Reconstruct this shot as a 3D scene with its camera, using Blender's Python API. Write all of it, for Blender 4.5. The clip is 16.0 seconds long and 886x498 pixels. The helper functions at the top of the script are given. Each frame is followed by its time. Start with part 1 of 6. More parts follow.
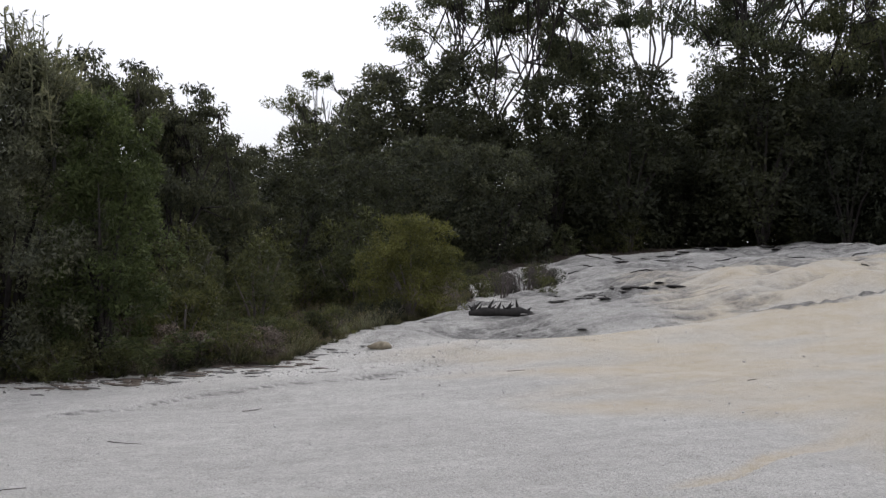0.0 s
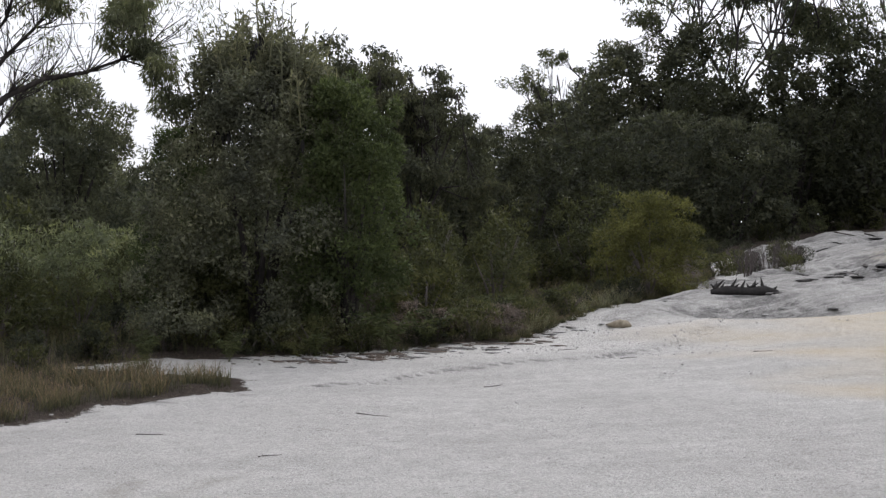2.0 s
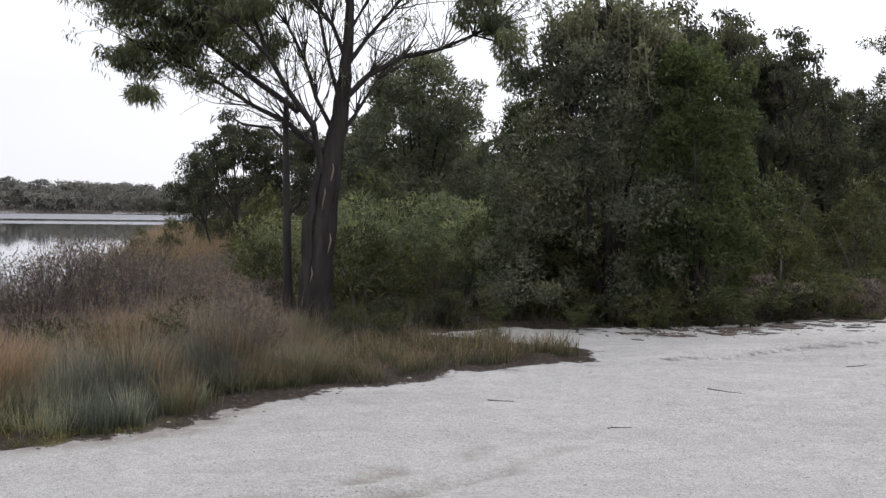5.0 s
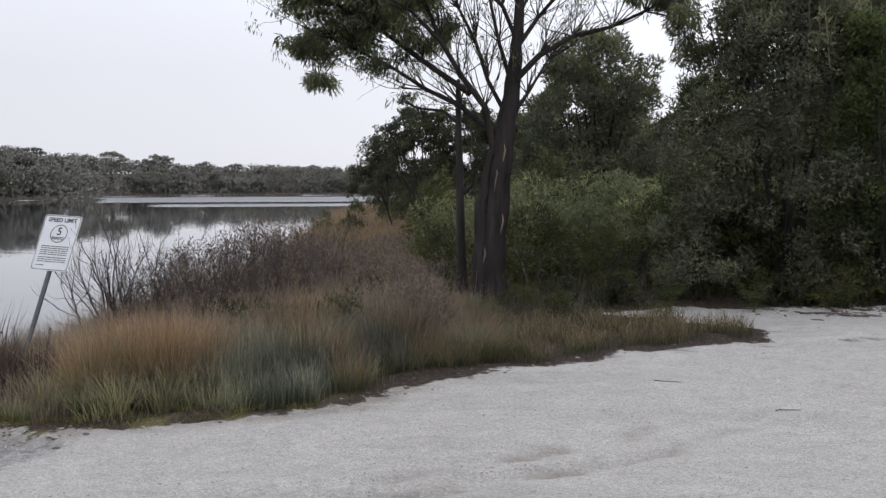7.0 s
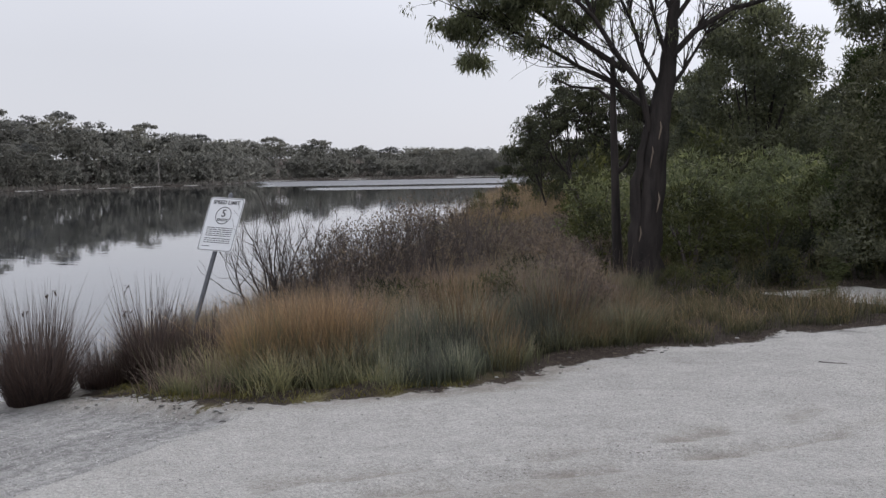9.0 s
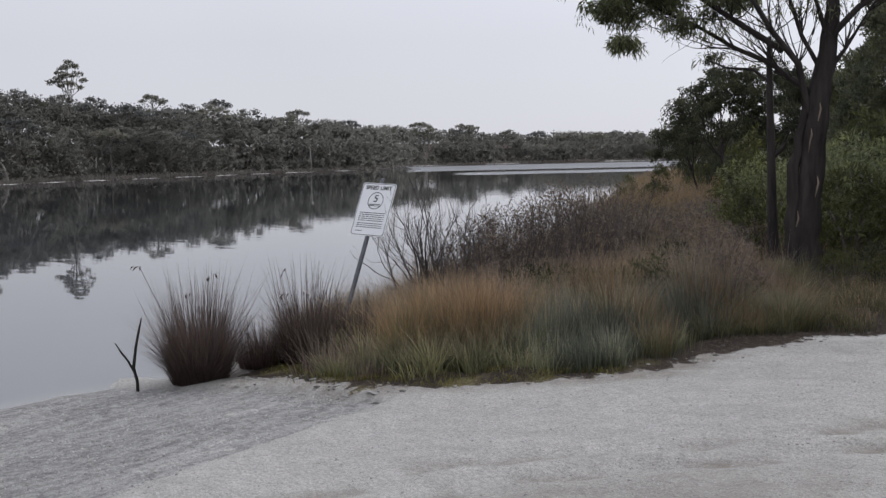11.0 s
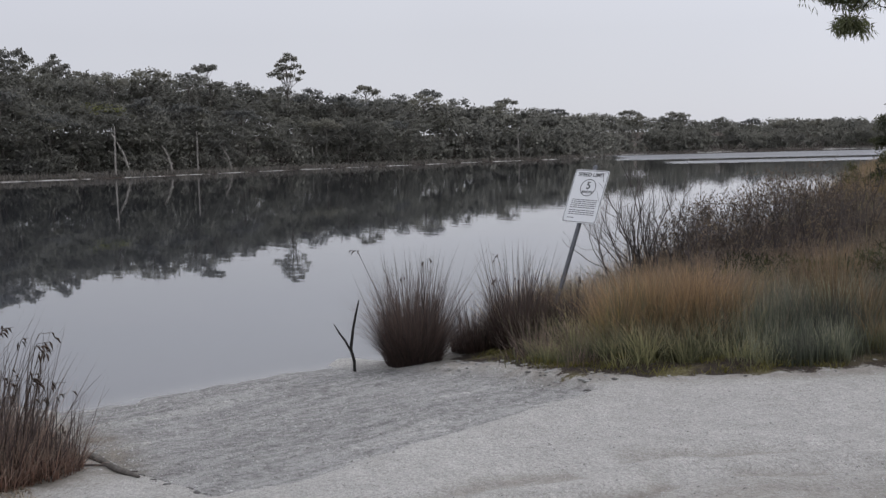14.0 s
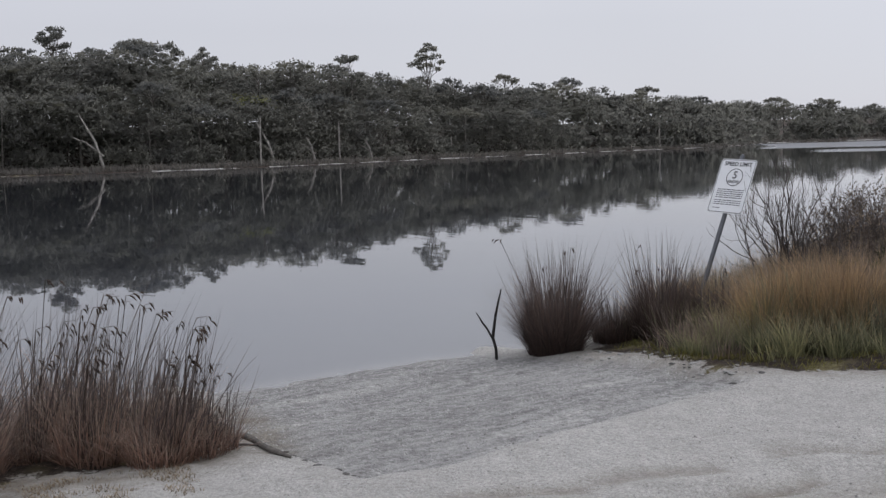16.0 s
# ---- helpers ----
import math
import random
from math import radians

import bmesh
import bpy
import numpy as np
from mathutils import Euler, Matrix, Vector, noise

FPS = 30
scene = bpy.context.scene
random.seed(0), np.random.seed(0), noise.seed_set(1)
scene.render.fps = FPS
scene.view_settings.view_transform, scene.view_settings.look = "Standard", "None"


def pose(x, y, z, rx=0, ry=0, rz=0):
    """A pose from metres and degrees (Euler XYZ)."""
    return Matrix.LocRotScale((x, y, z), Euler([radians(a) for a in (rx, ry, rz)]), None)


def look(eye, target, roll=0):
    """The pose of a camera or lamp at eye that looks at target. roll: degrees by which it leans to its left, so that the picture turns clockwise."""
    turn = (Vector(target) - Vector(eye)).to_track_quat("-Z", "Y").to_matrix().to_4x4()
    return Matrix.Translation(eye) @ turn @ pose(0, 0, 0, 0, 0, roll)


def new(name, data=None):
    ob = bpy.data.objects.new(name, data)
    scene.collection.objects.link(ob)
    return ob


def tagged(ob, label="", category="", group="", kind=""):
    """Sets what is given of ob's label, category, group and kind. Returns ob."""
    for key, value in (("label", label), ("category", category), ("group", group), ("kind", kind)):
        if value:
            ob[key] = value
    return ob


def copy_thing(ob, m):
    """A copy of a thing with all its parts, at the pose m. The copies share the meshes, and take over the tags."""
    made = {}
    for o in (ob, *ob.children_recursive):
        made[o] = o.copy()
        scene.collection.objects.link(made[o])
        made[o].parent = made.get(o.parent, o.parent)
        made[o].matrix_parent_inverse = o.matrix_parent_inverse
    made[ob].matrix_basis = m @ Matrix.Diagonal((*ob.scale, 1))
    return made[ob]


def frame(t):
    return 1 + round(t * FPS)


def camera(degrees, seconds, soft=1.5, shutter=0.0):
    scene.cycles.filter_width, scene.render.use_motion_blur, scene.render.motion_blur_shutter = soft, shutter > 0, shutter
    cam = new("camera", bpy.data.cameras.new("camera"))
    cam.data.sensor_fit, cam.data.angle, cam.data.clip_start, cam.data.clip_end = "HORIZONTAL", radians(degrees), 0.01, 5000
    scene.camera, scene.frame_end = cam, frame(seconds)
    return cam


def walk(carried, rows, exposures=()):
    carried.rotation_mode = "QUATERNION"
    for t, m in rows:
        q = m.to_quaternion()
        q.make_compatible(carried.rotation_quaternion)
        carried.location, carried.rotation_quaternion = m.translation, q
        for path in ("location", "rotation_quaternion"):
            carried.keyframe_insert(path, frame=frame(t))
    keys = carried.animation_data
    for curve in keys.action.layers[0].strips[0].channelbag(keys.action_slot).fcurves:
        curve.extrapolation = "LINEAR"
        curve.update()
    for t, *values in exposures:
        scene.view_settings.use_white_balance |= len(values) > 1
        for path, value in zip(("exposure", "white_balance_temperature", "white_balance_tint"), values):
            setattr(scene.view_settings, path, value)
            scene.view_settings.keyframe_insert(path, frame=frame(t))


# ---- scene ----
EYE = 1.6
ROWS = [
    (0.0, -0.038, -0.181, 0.049, 0.00, 0.90, -1.14),
    (0.5, -0.056, -0.147, 0.036, 2.83, 0.57, -1.09),
    (1.0, -0.072, -0.120, 0.025, 5.83, 0.25, -1.04),
    (1.5, -0.087, -0.107, 0.022, 8.63, -0.04, -1.00),
    (2.0, -0.105, -0.108, 0.018, 11.60, -0.33, -0.91),
    (2.5, -0.119, -0.110, 0.017, 14.41, -0.60, -0.88),
    (3.0, -0.139, -0.095, 0.015, 17.42, -0.87, -0.93),
    (3.5, -0.168, -0.065, 0.009, 20.20, -1.13, -0.97),
    (4.0, -0.194, -0.031, 0.003, 23.18, -1.39, -0.97),
    (4.5, -0.207, -0.004, -0.007, 25.84, -1.64, -0.90),
    (5.0, -0.194, 0.006, -0.009, 28.57, -1.93, -0.77),
    (7.5, 0.027, -0.003, 0.023, 39.58, -3.30, 0.40),
    (8.0, 0.030, -0.005, 0.021, 41.49, -3.54, 0.59),
    (8.5, 0.014, 0.001, 0.013, 43.29, -3.73, 0.80),
    (9.0, -0.000, -0.000, 0.000, 45.22, -3.90, 0.96),
    (9.5, -0.007, -0.006, 0.005, 47.01, -4.11, 1.14),
    (10.0, -0.008, -0.015, 0.006, 48.93, -4.27, 1.24),
    (12.5, -0.027, -0.045, 0.009, 57.58, -4.74, 1.31),
    (13.0, -0.033, -0.053, -0.001, 59.34, -4.75, 1.32),
    (13.5, -0.039, -0.065, -0.009, 60.95, -4.78, 1.39),
    (14.0, -0.039, -0.078, -0.014, 62.74, -4.83, 1.46),
    (14.5, -0.035, -0.097, -0.018, 64.42, -4.88, 1.46),
    (15.0, -0.031, -0.114, -0.019, 66.24, -4.98, 1.47),
    (15.5, -0.019, -0.131, -0.015, 67.95, -5.07, 1.52),
    (16.0, -0.003, -0.144, -0.005, 69.58, -5.19, 1.64),
]
cam = camera(42.0, 16.0, soft=1.4)
walk(cam, [(t, pose(x, y, EYE + z, 90 + pitch, roll, yaw)) for t, x, y, z, yaw, pitch, roll in ROWS],
     exposures=[(0.0, 0.2, 6500, 10), (2.5, 0.46, 6500, 10), (5.0, 0.55, 6480, 10), (7.5, 0.26, 6420, 10), (10.0, 0.12, 6400, 10), (12.5, 0.06, 6400, 10), (16.0, 0.05, 6400, 10)])

# ---- overcast sky and its soft sun ----
world = bpy.data.worlds.new("overcast")
scene.world = world
world.use_nodes = True
wn, wl = world.node_tree.nodes, world.node_tree.links
wn.clear()
sky = wn.new("ShaderNodeTexSky")
sky.sky_type, sky.sun_disc, sky.sun_elevation, sky.sun_rotation = "NISHITA", False, radians(42), radians(-4)
dim = wn.new("ShaderNodeMixRGB")
dim.blend_type, dim.inputs["Fac"].default_value, dim.inputs["Color2"].default_value = "MULTIPLY", 1.0, (0.08, 0.08, 0.08, 1)
wl.new(sky.outputs["Color"], dim.inputs["Color1"])
cloud = wn.new("ShaderNodeTexNoise")
cloud.inputs["Scale"].default_value, cloud.inputs["Detail"].default_value = 1.6, 4
tone = wn.new("ShaderNodeValToRGB")
tone.color_ramp.elements[0].position, tone.color_ramp.elements[0].color = 0.3, (0.595, 0.60, 0.655, 1)
tone.color_ramp.elements[1].position, tone.color_ramp.elements[1].color = 0.72, (0.655, 0.66, 0.71, 1)
wl.new(cloud.outputs["Fac"], tone.inputs["Fac"])
blend = wn.new("ShaderNodeMixRGB")
blend.inputs["Fac"].default_value = 0.93
wl.new(dim.outputs["Color"], blend.inputs["Color1"])
wl.new(tone.outputs["Color"], blend.inputs["Color2"])
# the cloud is brightest round the hidden sun
way = wn.new("ShaderNodeTexCoord")
dot = wn.new("ShaderNodeVectorMath")
dot.operation = "DOT_PRODUCT"
SUN_WAY = Vector((-math.sin(radians(4)) * math.cos(radians(42)), math.cos(radians(4)) * math.cos(radians(42)), math.sin(radians(42))))
dot.inputs[1].default_value = SUN_WAY
wl.new(way.outputs["Generated"], dot.inputs[0])
glow = wn.new("ShaderNodeMapRange")
glow.interpolation_type = "SMOOTHSTEP"
for key, value in (("From Min", 0.45), ("From Max", 0.95), ("To Min", 1.0), ("To Max", 1.4)):
    glow.inputs[key].default_value = value
wl.new(dot.outputs["Value"], glow.inputs["Value"])
back = wn.new("ShaderNodeBackground")
# and overhead, as under any even cloud
up = wn.new("ShaderNodeSeparateXYZ")
wl.new(way.outputs["Generated"], up.inputs[0])
zenith = wn.new("ShaderNodeMapRange")
for key, value in (("From Min", 0.1), ("From Max", 1.0), ("To Min", 1.0), ("To Max", 2.1)):
    zenith.inputs[key].default_value = value
wl.new(up.outputs["Z"], zenith.inputs["Value"])
both = wn.new("ShaderNodeMath")
both.operation = "MULTIPLY"
wl.new(glow.outputs["Result"], both.inputs[0])
wl.new(zenith.outputs["Result"], both.inputs[1])
wl.new(both.outputs[0], back.inputs["Strength"])
wl.new(blend.outputs["Color"], back.inputs["Color"])
wl.new(back.outputs["Background"], wn.new("ShaderNodeOutputWorld").inputs["Surface"])

sun = new("sun", bpy.data.lights.new("sun", "SUN"))
sun.data.energy, sun.data.angle, sun.data.color = 0.5, radians(25), (1.0, 0.97, 0.92)
sun.matrix_world = look(SUN_WAY * 60, (0, 0, 0))

# ---- materials ----
class Nodes:
    """A node material being put together."""

    def __init__(self, name, rough=0.8, bump=0.0, spec=0.3):
        self.m = bpy.data.materials.new(name)
        self.m.use_nodes = True
        self.t = self.m.node_tree
        self.t.nodes.clear()
        self.out = self.t.nodes.new("ShaderNodeOutputMaterial")
        self.b = self.t.nodes.new("ShaderNodeBsdfPrincipled")
        self.b.inputs["Roughness"].default_value = rough
        self.b.inputs["Specular IOR Level"].default_value = spec
        self.t.links.new(self.b.outputs[0], self.out.inputs[0])
        self.where = self.t.nodes.new("ShaderNodeTexCoord").outputs["Object"]

    def link(self, a, b):
        self.t.links.new(a, b)

    def noise(self, scale, detail=4, rough=0.55, stretch=None, at=None, turn=0.0):
        n = self.t.nodes.new("ShaderNodeTexNoise")
        n.inputs["Scale"].default_value, n.inputs["Detail"].default_value, n.inputs["Roughness"].default_value = scale, detail, rough
        v = at or self.where
        if stretch:
            mp = self.t.nodes.new("ShaderNodeMapping")
            mp.vector_type = "TEXTURE"
            mp.inputs["Scale"].default_value = tuple(1 / k for k in stretch)
            mp.inputs["Rotation"].default_value = (0, 0, radians(turn))
            self.link(v, mp.inputs["Vector"])
            v = mp.outputs[0]
        self.link(v, n.inputs["Vector"])
        return n.outputs["Fac"]

    def cells(self, scale, feature="F1", out="Distance"):
        n = self.t.nodes.new("ShaderNodeTexVoronoi")
        n.feature = feature
        n.inputs["Scale"].default_value = scale
        self.link(self.where, n.inputs["Vector"])
        return n.outputs[out]

    def ramp(self, fac, *stops):
        r = self.t.nodes.new("ShaderNodeValToRGB")
        e = r.color_ramp.elements
        while len(e) < len(stops):
            e.new(0.5)
        for k, (at, c) in enumerate(stops):
            e[k].position = at
            e[k].color = (*c, 1) if len(c) == 3 else c
        self.link(fac, r.inputs["Fac"])
        return r.outputs["Color"]

    def mix(self, fac, a, b, mode="MIX"):
        n = self.t.nodes.new("ShaderNodeMixRGB")
        n.blend_type = mode
        for key, v in (("Fac", fac), ("Color1", a), ("Color2", b)):
            if isinstance(v, (int, float)):
                n.inputs[key].default_value = v
            elif isinstance(v, tuple):
                n.inputs[key].default_value = (*v, 1)
            else:
                self.link(v, n.inputs[key])
        return n.outputs["Color"]

    def math(self, op, a, b):
        n = self.t.nodes.new("ShaderNodeMath")
        n.operation = op
        for k, v in enumerate((a, b)):
            if isinstance(v, (int, float)):
                n.inputs[k].default_value = v
            else:
                self.link(v, n.inputs[k])
        return n.outputs[0]

    def channel(self, name, k):
        a = self.t.nodes.new("ShaderNodeAttribute")
        a.attribute_name = name
        s = self.t.nodes.new("ShaderNodeSeparateColor")
        self.link(a.outputs["Color"], s.inputs[0])
        return s.outputs[k]

    def island(self):
        return self.t.nodes.new("ShaderNodeNewGeometry").outputs["Random Per Island"]

    def chance(self):
        return self.t.nodes.new("ShaderNodeObjectInfo").outputs["Random"]

    def colour(self, c):
        if isinstance(c, tuple):
            self.b.inputs["Base Color"].default_value = (*c, 1)
        else:
            self.link(c, self.b.inputs["Base Color"])
        return self

    def thin(self, c, share):
        """Lets light through, as leaves do."""
        glow = self.t.nodes.new("ShaderNodeBsdfTranslucent")
        self.link(c, glow.inputs["Color"])
        both = self.t.nodes.new("ShaderNodeMixShader")
        both.inputs["Fac"].default_value = share
        self.link(self.b.outputs[0], both.inputs[1])
        self.link(glow.outputs[0], both.inputs[2])
        self.link(both.outputs[0], self.out.inputs[0])

    def bump(self, height, strength, distance=0.01):
        n = self.t.nodes.new("ShaderNodeBump")
        n.inputs["Strength"].default_value, n.inputs["Distance"].default_value = strength, distance
        self.link(height, n.inputs["Height"])
        self.link(n.outputs[0], self.b.inputs["Normal"])
        return self


def leaf_material(name, dark, mid, light, rough=0.55, mottle=1.3, share=0.45, low=(0.6, 0.62, 0.66), high=(1.35, 1.30, 1.08), through_tint=(1.25, 1.3, 1.0)):
    """Leaves: each its own tint, and each plant a little different."""
    n = Nodes(name, rough, spec=0.12)
    c = n.ramp(n.island(), (0.0, dark), (0.55, mid), (1.0, light))
    patch = n.ramp(n.noise(mottle, 3), (0.3, low), (0.7, high))
    c = n.mix(1.0, c, patch, "MULTIPLY")
    plant = n.ramp(n.chance(), (0.0, (0.8, 0.82, 0.85)), (1.0, (1.15, 1.12, 1.0)))
    c = n.mix(1.0, c, plant, "MULTIPLY")
    n.colour(c)
    n.thin(n.mix(1.0, c, through_tint, "MULTIPLY"), share)
    return n.m


def blade_material(name, *stops):
    """Grass blades: a tint for each, running from a darker root to a paler or rusty tip by their own attribute."""
    n = Nodes(name, 0.6, spec=0.25)
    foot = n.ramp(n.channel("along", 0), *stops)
    own = n.ramp(n.island(), (0.0, (0.6, 0.6, 0.62)), (1.0, (1.3, 1.25, 1.15)))
    c = n.mix(1.0, foot, own, "MULTIPLY")
    c = n.mix(1.0, c, n.ramp(n.channel("along", 1), (0.0, (0.36, 0.36, 0.38)), (0.5, (0.9, 0.9, 0.9)), (1.0, (1.5, 1.42, 1.3))), "MULTIPLY")
    n.colour(c)
    n.thin(c, 0.4)
    return n.m


def bark_material(name, dark, light, streak=0.55):
    n = Nodes(name, 0.85)
    v = n.noise(9, 6, 0.65, (1, 1, 0.14))
    c = n.ramp(v, (0.3, dark), (streak, tuple((a + b) / 2 for a, b in zip(dark, light))), (0.8, light))
    c = n.mix(0.5, c, n.ramp(n.noise(2.2, 3), (0.3, (0.5, 0.5, 0.5)), (0.7, (1.2, 1.2, 1.2))), "MULTIPLY")
    n.colour(c).bump(v, 0.9, 0.03)
    return n.m


def ground_material():
    n = Nodes("sandy_ground", 0.92, spec=0.15)
    veg, ochre, ramp = n.channel("zone", 0), n.channel("zone", 1), n.channel("zone", 2)
    crust, moss, mud = n.channel("stain", 0), n.channel("stain", 1), n.channel("stain", 2)
    grain, fine, mid, broad = n.noise(75, 3, 0.7), n.noise(190, 2, 0.7), n.noise(5, 6, 0.7), n.noise(0.5, 5)
    streak = n.noise(1.1, 7, 0.68, (0.3, 1.7, 1), turn=24)
    # quartz sand: pale grit with broad damp streaks and a few dark crumbs
    sand = n.ramp(grain, (0.30, (0.36, 0.349, 0.33)), (0.50, (0.475, 0.464, 0.442)), (0.72, (0.58, 0.569, 0.545)))
    sand = n.mix(0.45, sand, n.ramp(fine, (0.3, (0.72, 0.72, 0.72)), (0.7, (1.22, 1.22, 1.22))), "MULTIPLY")
    gritty = n.noise(34, 5, 0.85)
    sand = n.mix(0.8, sand, n.ramp(gritty, (0.38, (0.72, 0.715, 0.705)), (0.5, (1.0, 1.0, 1.0)), (0.62, (1.2, 1.2, 1.195))), "MULTIPLY")
    sand = n.mix(0.6, sand, n.ramp(mid, (0.33, (0.80, 0.795, 0.785)), (0.6, (1.06, 1.06, 1.06))), "MULTIPLY")
    sand = n.mix(0.5, sand, n.ramp(streak, (0.36, (0.84, 0.835, 0.825)), (0.54, (1.04, 1.04, 1.035))), "MULTIPLY")
    sand = n.mix(0.6, sand, n.ramp(broad, (0.3, (0.84, 0.83, 0.82)), (0.7, (1.08, 1.08, 1.07))), "MULTIPLY")
    crumb = n.ramp(n.math("ADD", n.cells(17), n.math("MULTIPLY", n.noise(1.7, 4), 0.5)), (0.30, (0.42, 0.40, 0.38)), (0.37, (1, 1, 1)))
    sand = n.mix(0.8, sand, crumb, "MULTIPLY")
    pale_sand = n.math("MULTIPLY", n.channel("pale_sand", 0), n.ramp(n.noise(0.9, 6, 0.6, (0.5, 1.4, 1), turn=38), (0.35, (0.3, 0.3, 0.3)), (0.65, (1, 1, 1))))
    sand = n.mix(pale_sand, sand, n.mix(1.0, sand, (1.2, 1.2, 1.195), "MULTIPLY"))
    # iron-stained gravel in long soft bands
    tan = n.ramp(n.noise(2.2, 6, 0.65), (0.3, (0.45, 0.385, 0.285)), (0.7, (0.52, 0.478, 0.405)))
    tan = n.mix(0.7, tan, n.ramp(grain, (0.3, (0.76, 0.76, 0.76)), (0.7, (1.18, 1.18, 1.18))), "MULTIPLY")
    bands = n.math("MULTIPLY", ochre, n.math("ADD", 0.30, n.math("MULTIPLY", n.noise(0.6, 6, 0.6, (0.35, 1.6, 1), turn=24), 1.25)))
    sand = n.mix(n.ramp(bands, (0.30, (0, 0, 0)), (0.85, (0.95, 0.95, 0.95))), sand, tan)
    # grey crust, cracked and streaked along the folds and heavier in their hollows
    dark = n.ramp(n.noise(11, 7, 0.75, (0.6, 1.3, 1), turn=24), (0.32, (0.05, 0.048, 0.045)), (0.5, (0.17, 0.165, 0.158)), (0.7, (0.36, 0.355, 0.34)))
    rag = n.math("ADD", n.math("MULTIPLY", n.noise(1.6, 8, 0.75, (0.4, 1.6, 1), turn=20), 0.8), n.math("MULTIPLY", n.noise(7, 7, 0.8), 0.45))
    sand = n.mix(n.ramp(n.math("MULTIPLY", crust, rag), (0.34, (0, 0, 0)), (0.56, (0.92, 0.92, 0.92))), sand, dark)
    # the worn slab of the ramp: grey, with paler crusts along it
    slab = n.ramp(n.noise(13, 8, 0.86), (0.38, (0.17, 0.167, 0.16)), (0.5, (0.295, 0.29, 0.28)), (0.64, (0.49, 0.482, 0.466)))
    pale = n.ramp(n.noise(1.7, 8, 0.72, (0.3, 1.7, 1), turn=110), (0.44, (0.86, 0.86, 0.86)), (0.56, (1.12, 1.118, 1.11)), (0.64, (1.55, 1.545, 1.52)))
    slab = n.mix(0.85, slab, pale, "MULTIPLY")
    flake = n.ramp(n.noise(5.5, 9, 0.78, (0.5, 1.5, 1), turn=110), (0.50, (0, 0, 0)), (0.56, (0.7, 0.7, 0.7)))
    slab = n.mix(flake, slab, n.ramp(n.noise(40, 5, 0.8), (0.35, (0.30, 0.295, 0.285)), (0.6, (0.50, 0.492, 0.475))))
    sand = n.mix(ramp, sand, slab)
    damp = n.ramp(n.noise(9, 6, 0.7), (0.3, (0.16, 0.14, 0.115)), (0.7, (0.30, 0.27, 0.225)))
    sand = n.mix(n.math("MULTIPLY", mud, n.ramp(n.noise(3, 6, 0.7), (0.35, (0.15, 0.15, 0.15)), (0.6, (0.9, 0.9, 0.9)))), sand, damp)
    litter = n.ramp(n.noise(22, 6, 0.75), (0.3, (0.022, 0.017, 0.014)), (0.55, (0.055, 0.042, 0.033)), (0.75, (0.17, 0.14, 0.11)))
    green = n.ramp(n.noise(26, 5, 0.75), (0.3, (0.06, 0.05, 0.03)), (0.55, (0.15, 0.13, 0.06)), (0.75, (0.27, 0.25, 0.17)))
    litter = n.mix(moss, litter, green)
    edge = n.math("ADD", veg, n.math("MULTIPLY", n.math("SUBTRACT", n.noise(1.9, 9, 0.78), 0.5), 2.2))
    n.colour(n.mix(n.ramp(edge, (0.44, (0, 0, 0)), (0.54, (1, 1, 1))), sand, litter))
    h = n.math("ADD", n.math("MULTIPLY", grain, 0.6), n.math("MULTIPLY", n.cells(30), 0.4))
    n.bump(n.math("ADD", n.math("ADD", h, n.math("MULTIPLY", gritty, 0.8)), n.math("MULTIPLY", mid, n.math("ADD", 1.8, n.math("MULTIPLY", n.math("MAXIMUM", ramp, crust), 3.0)))), 0.9, 0.035)
    return n.m


def water_material():
    n = Nodes("lake_water", 0.02, spec=0.5)
    n.b.inputs["IOR"].default_value = 1.33
    n.colour(n.ramp(n.channel("depth", 0), (0.0, (0.15, 0.148, 0.145)), (0.02, (0.09, 0.092, 0.1)), (0.3, (0.06, 0.064, 0.075)), (1.0, (0.025, 0.027, 0.031))))
    calm = n.noise(1.4, 3, 0.5, (0.6, 1.6, 1))
    wind = n.channel("depth", 1)
    n.bump(n.math("MULTIPLY", calm, n.math("ADD", 0.14, n.math("MULTIPLY", wind, 14.0))), 0.15, 0.1)
    n.link(n.math("ADD", 0.015, n.math("MULTIPLY", wind, 0.35)), n.b.inputs["Roughness"])
    return n.m


def plain(name, c, rough=0.6, metal=0.0, vary=0.25, scale=12):
    n = Nodes(name, rough)
    n.b.inputs["Metallic"].default_value = metal
    v = n.noise(scale, 5, 0.6)
    n.colour(n.ramp(v, (0.3, tuple(k * (1 - vary) for k in c)), (0.7, tuple(min(1, k * (1 + vary)) for k in c))))
    n.bump(v, 0.3, 0.005)
    return n.m


GROUND, LAKEWATER = ground_material(), water_material()
GUM_LEAF = leaf_material("gum_leaf", (0.058, 0.066, 0.045), (0.086, 0.096, 0.066), (0.125, 0.134, 0.094))
BANKSIA_LEAF = leaf_material("banksia_leaf", (0.080, 0.083, 0.062), (0.143, 0.146, 0.107), (0.234, 0.234, 0.173))
# two darkened leaves: the wood edge's deep shade put into the colour
DARK_LEAF = leaf_material("dark_shade_leaf", (0.028, 0.031, 0.023), (0.044, 0.048, 0.035), (0.066, 0.071, 0.052))
DIM_LEAF = leaf_material("dim_shade_leaf", (0.042, 0.046, 0.036), (0.064, 0.069, 0.053), (0.095, 0.10, 0.076))
PINE_LEAF = leaf_material("pine_needle", (0.070, 0.077, 0.060), (0.106, 0.114, 0.090), (0.156, 0.164, 0.127))
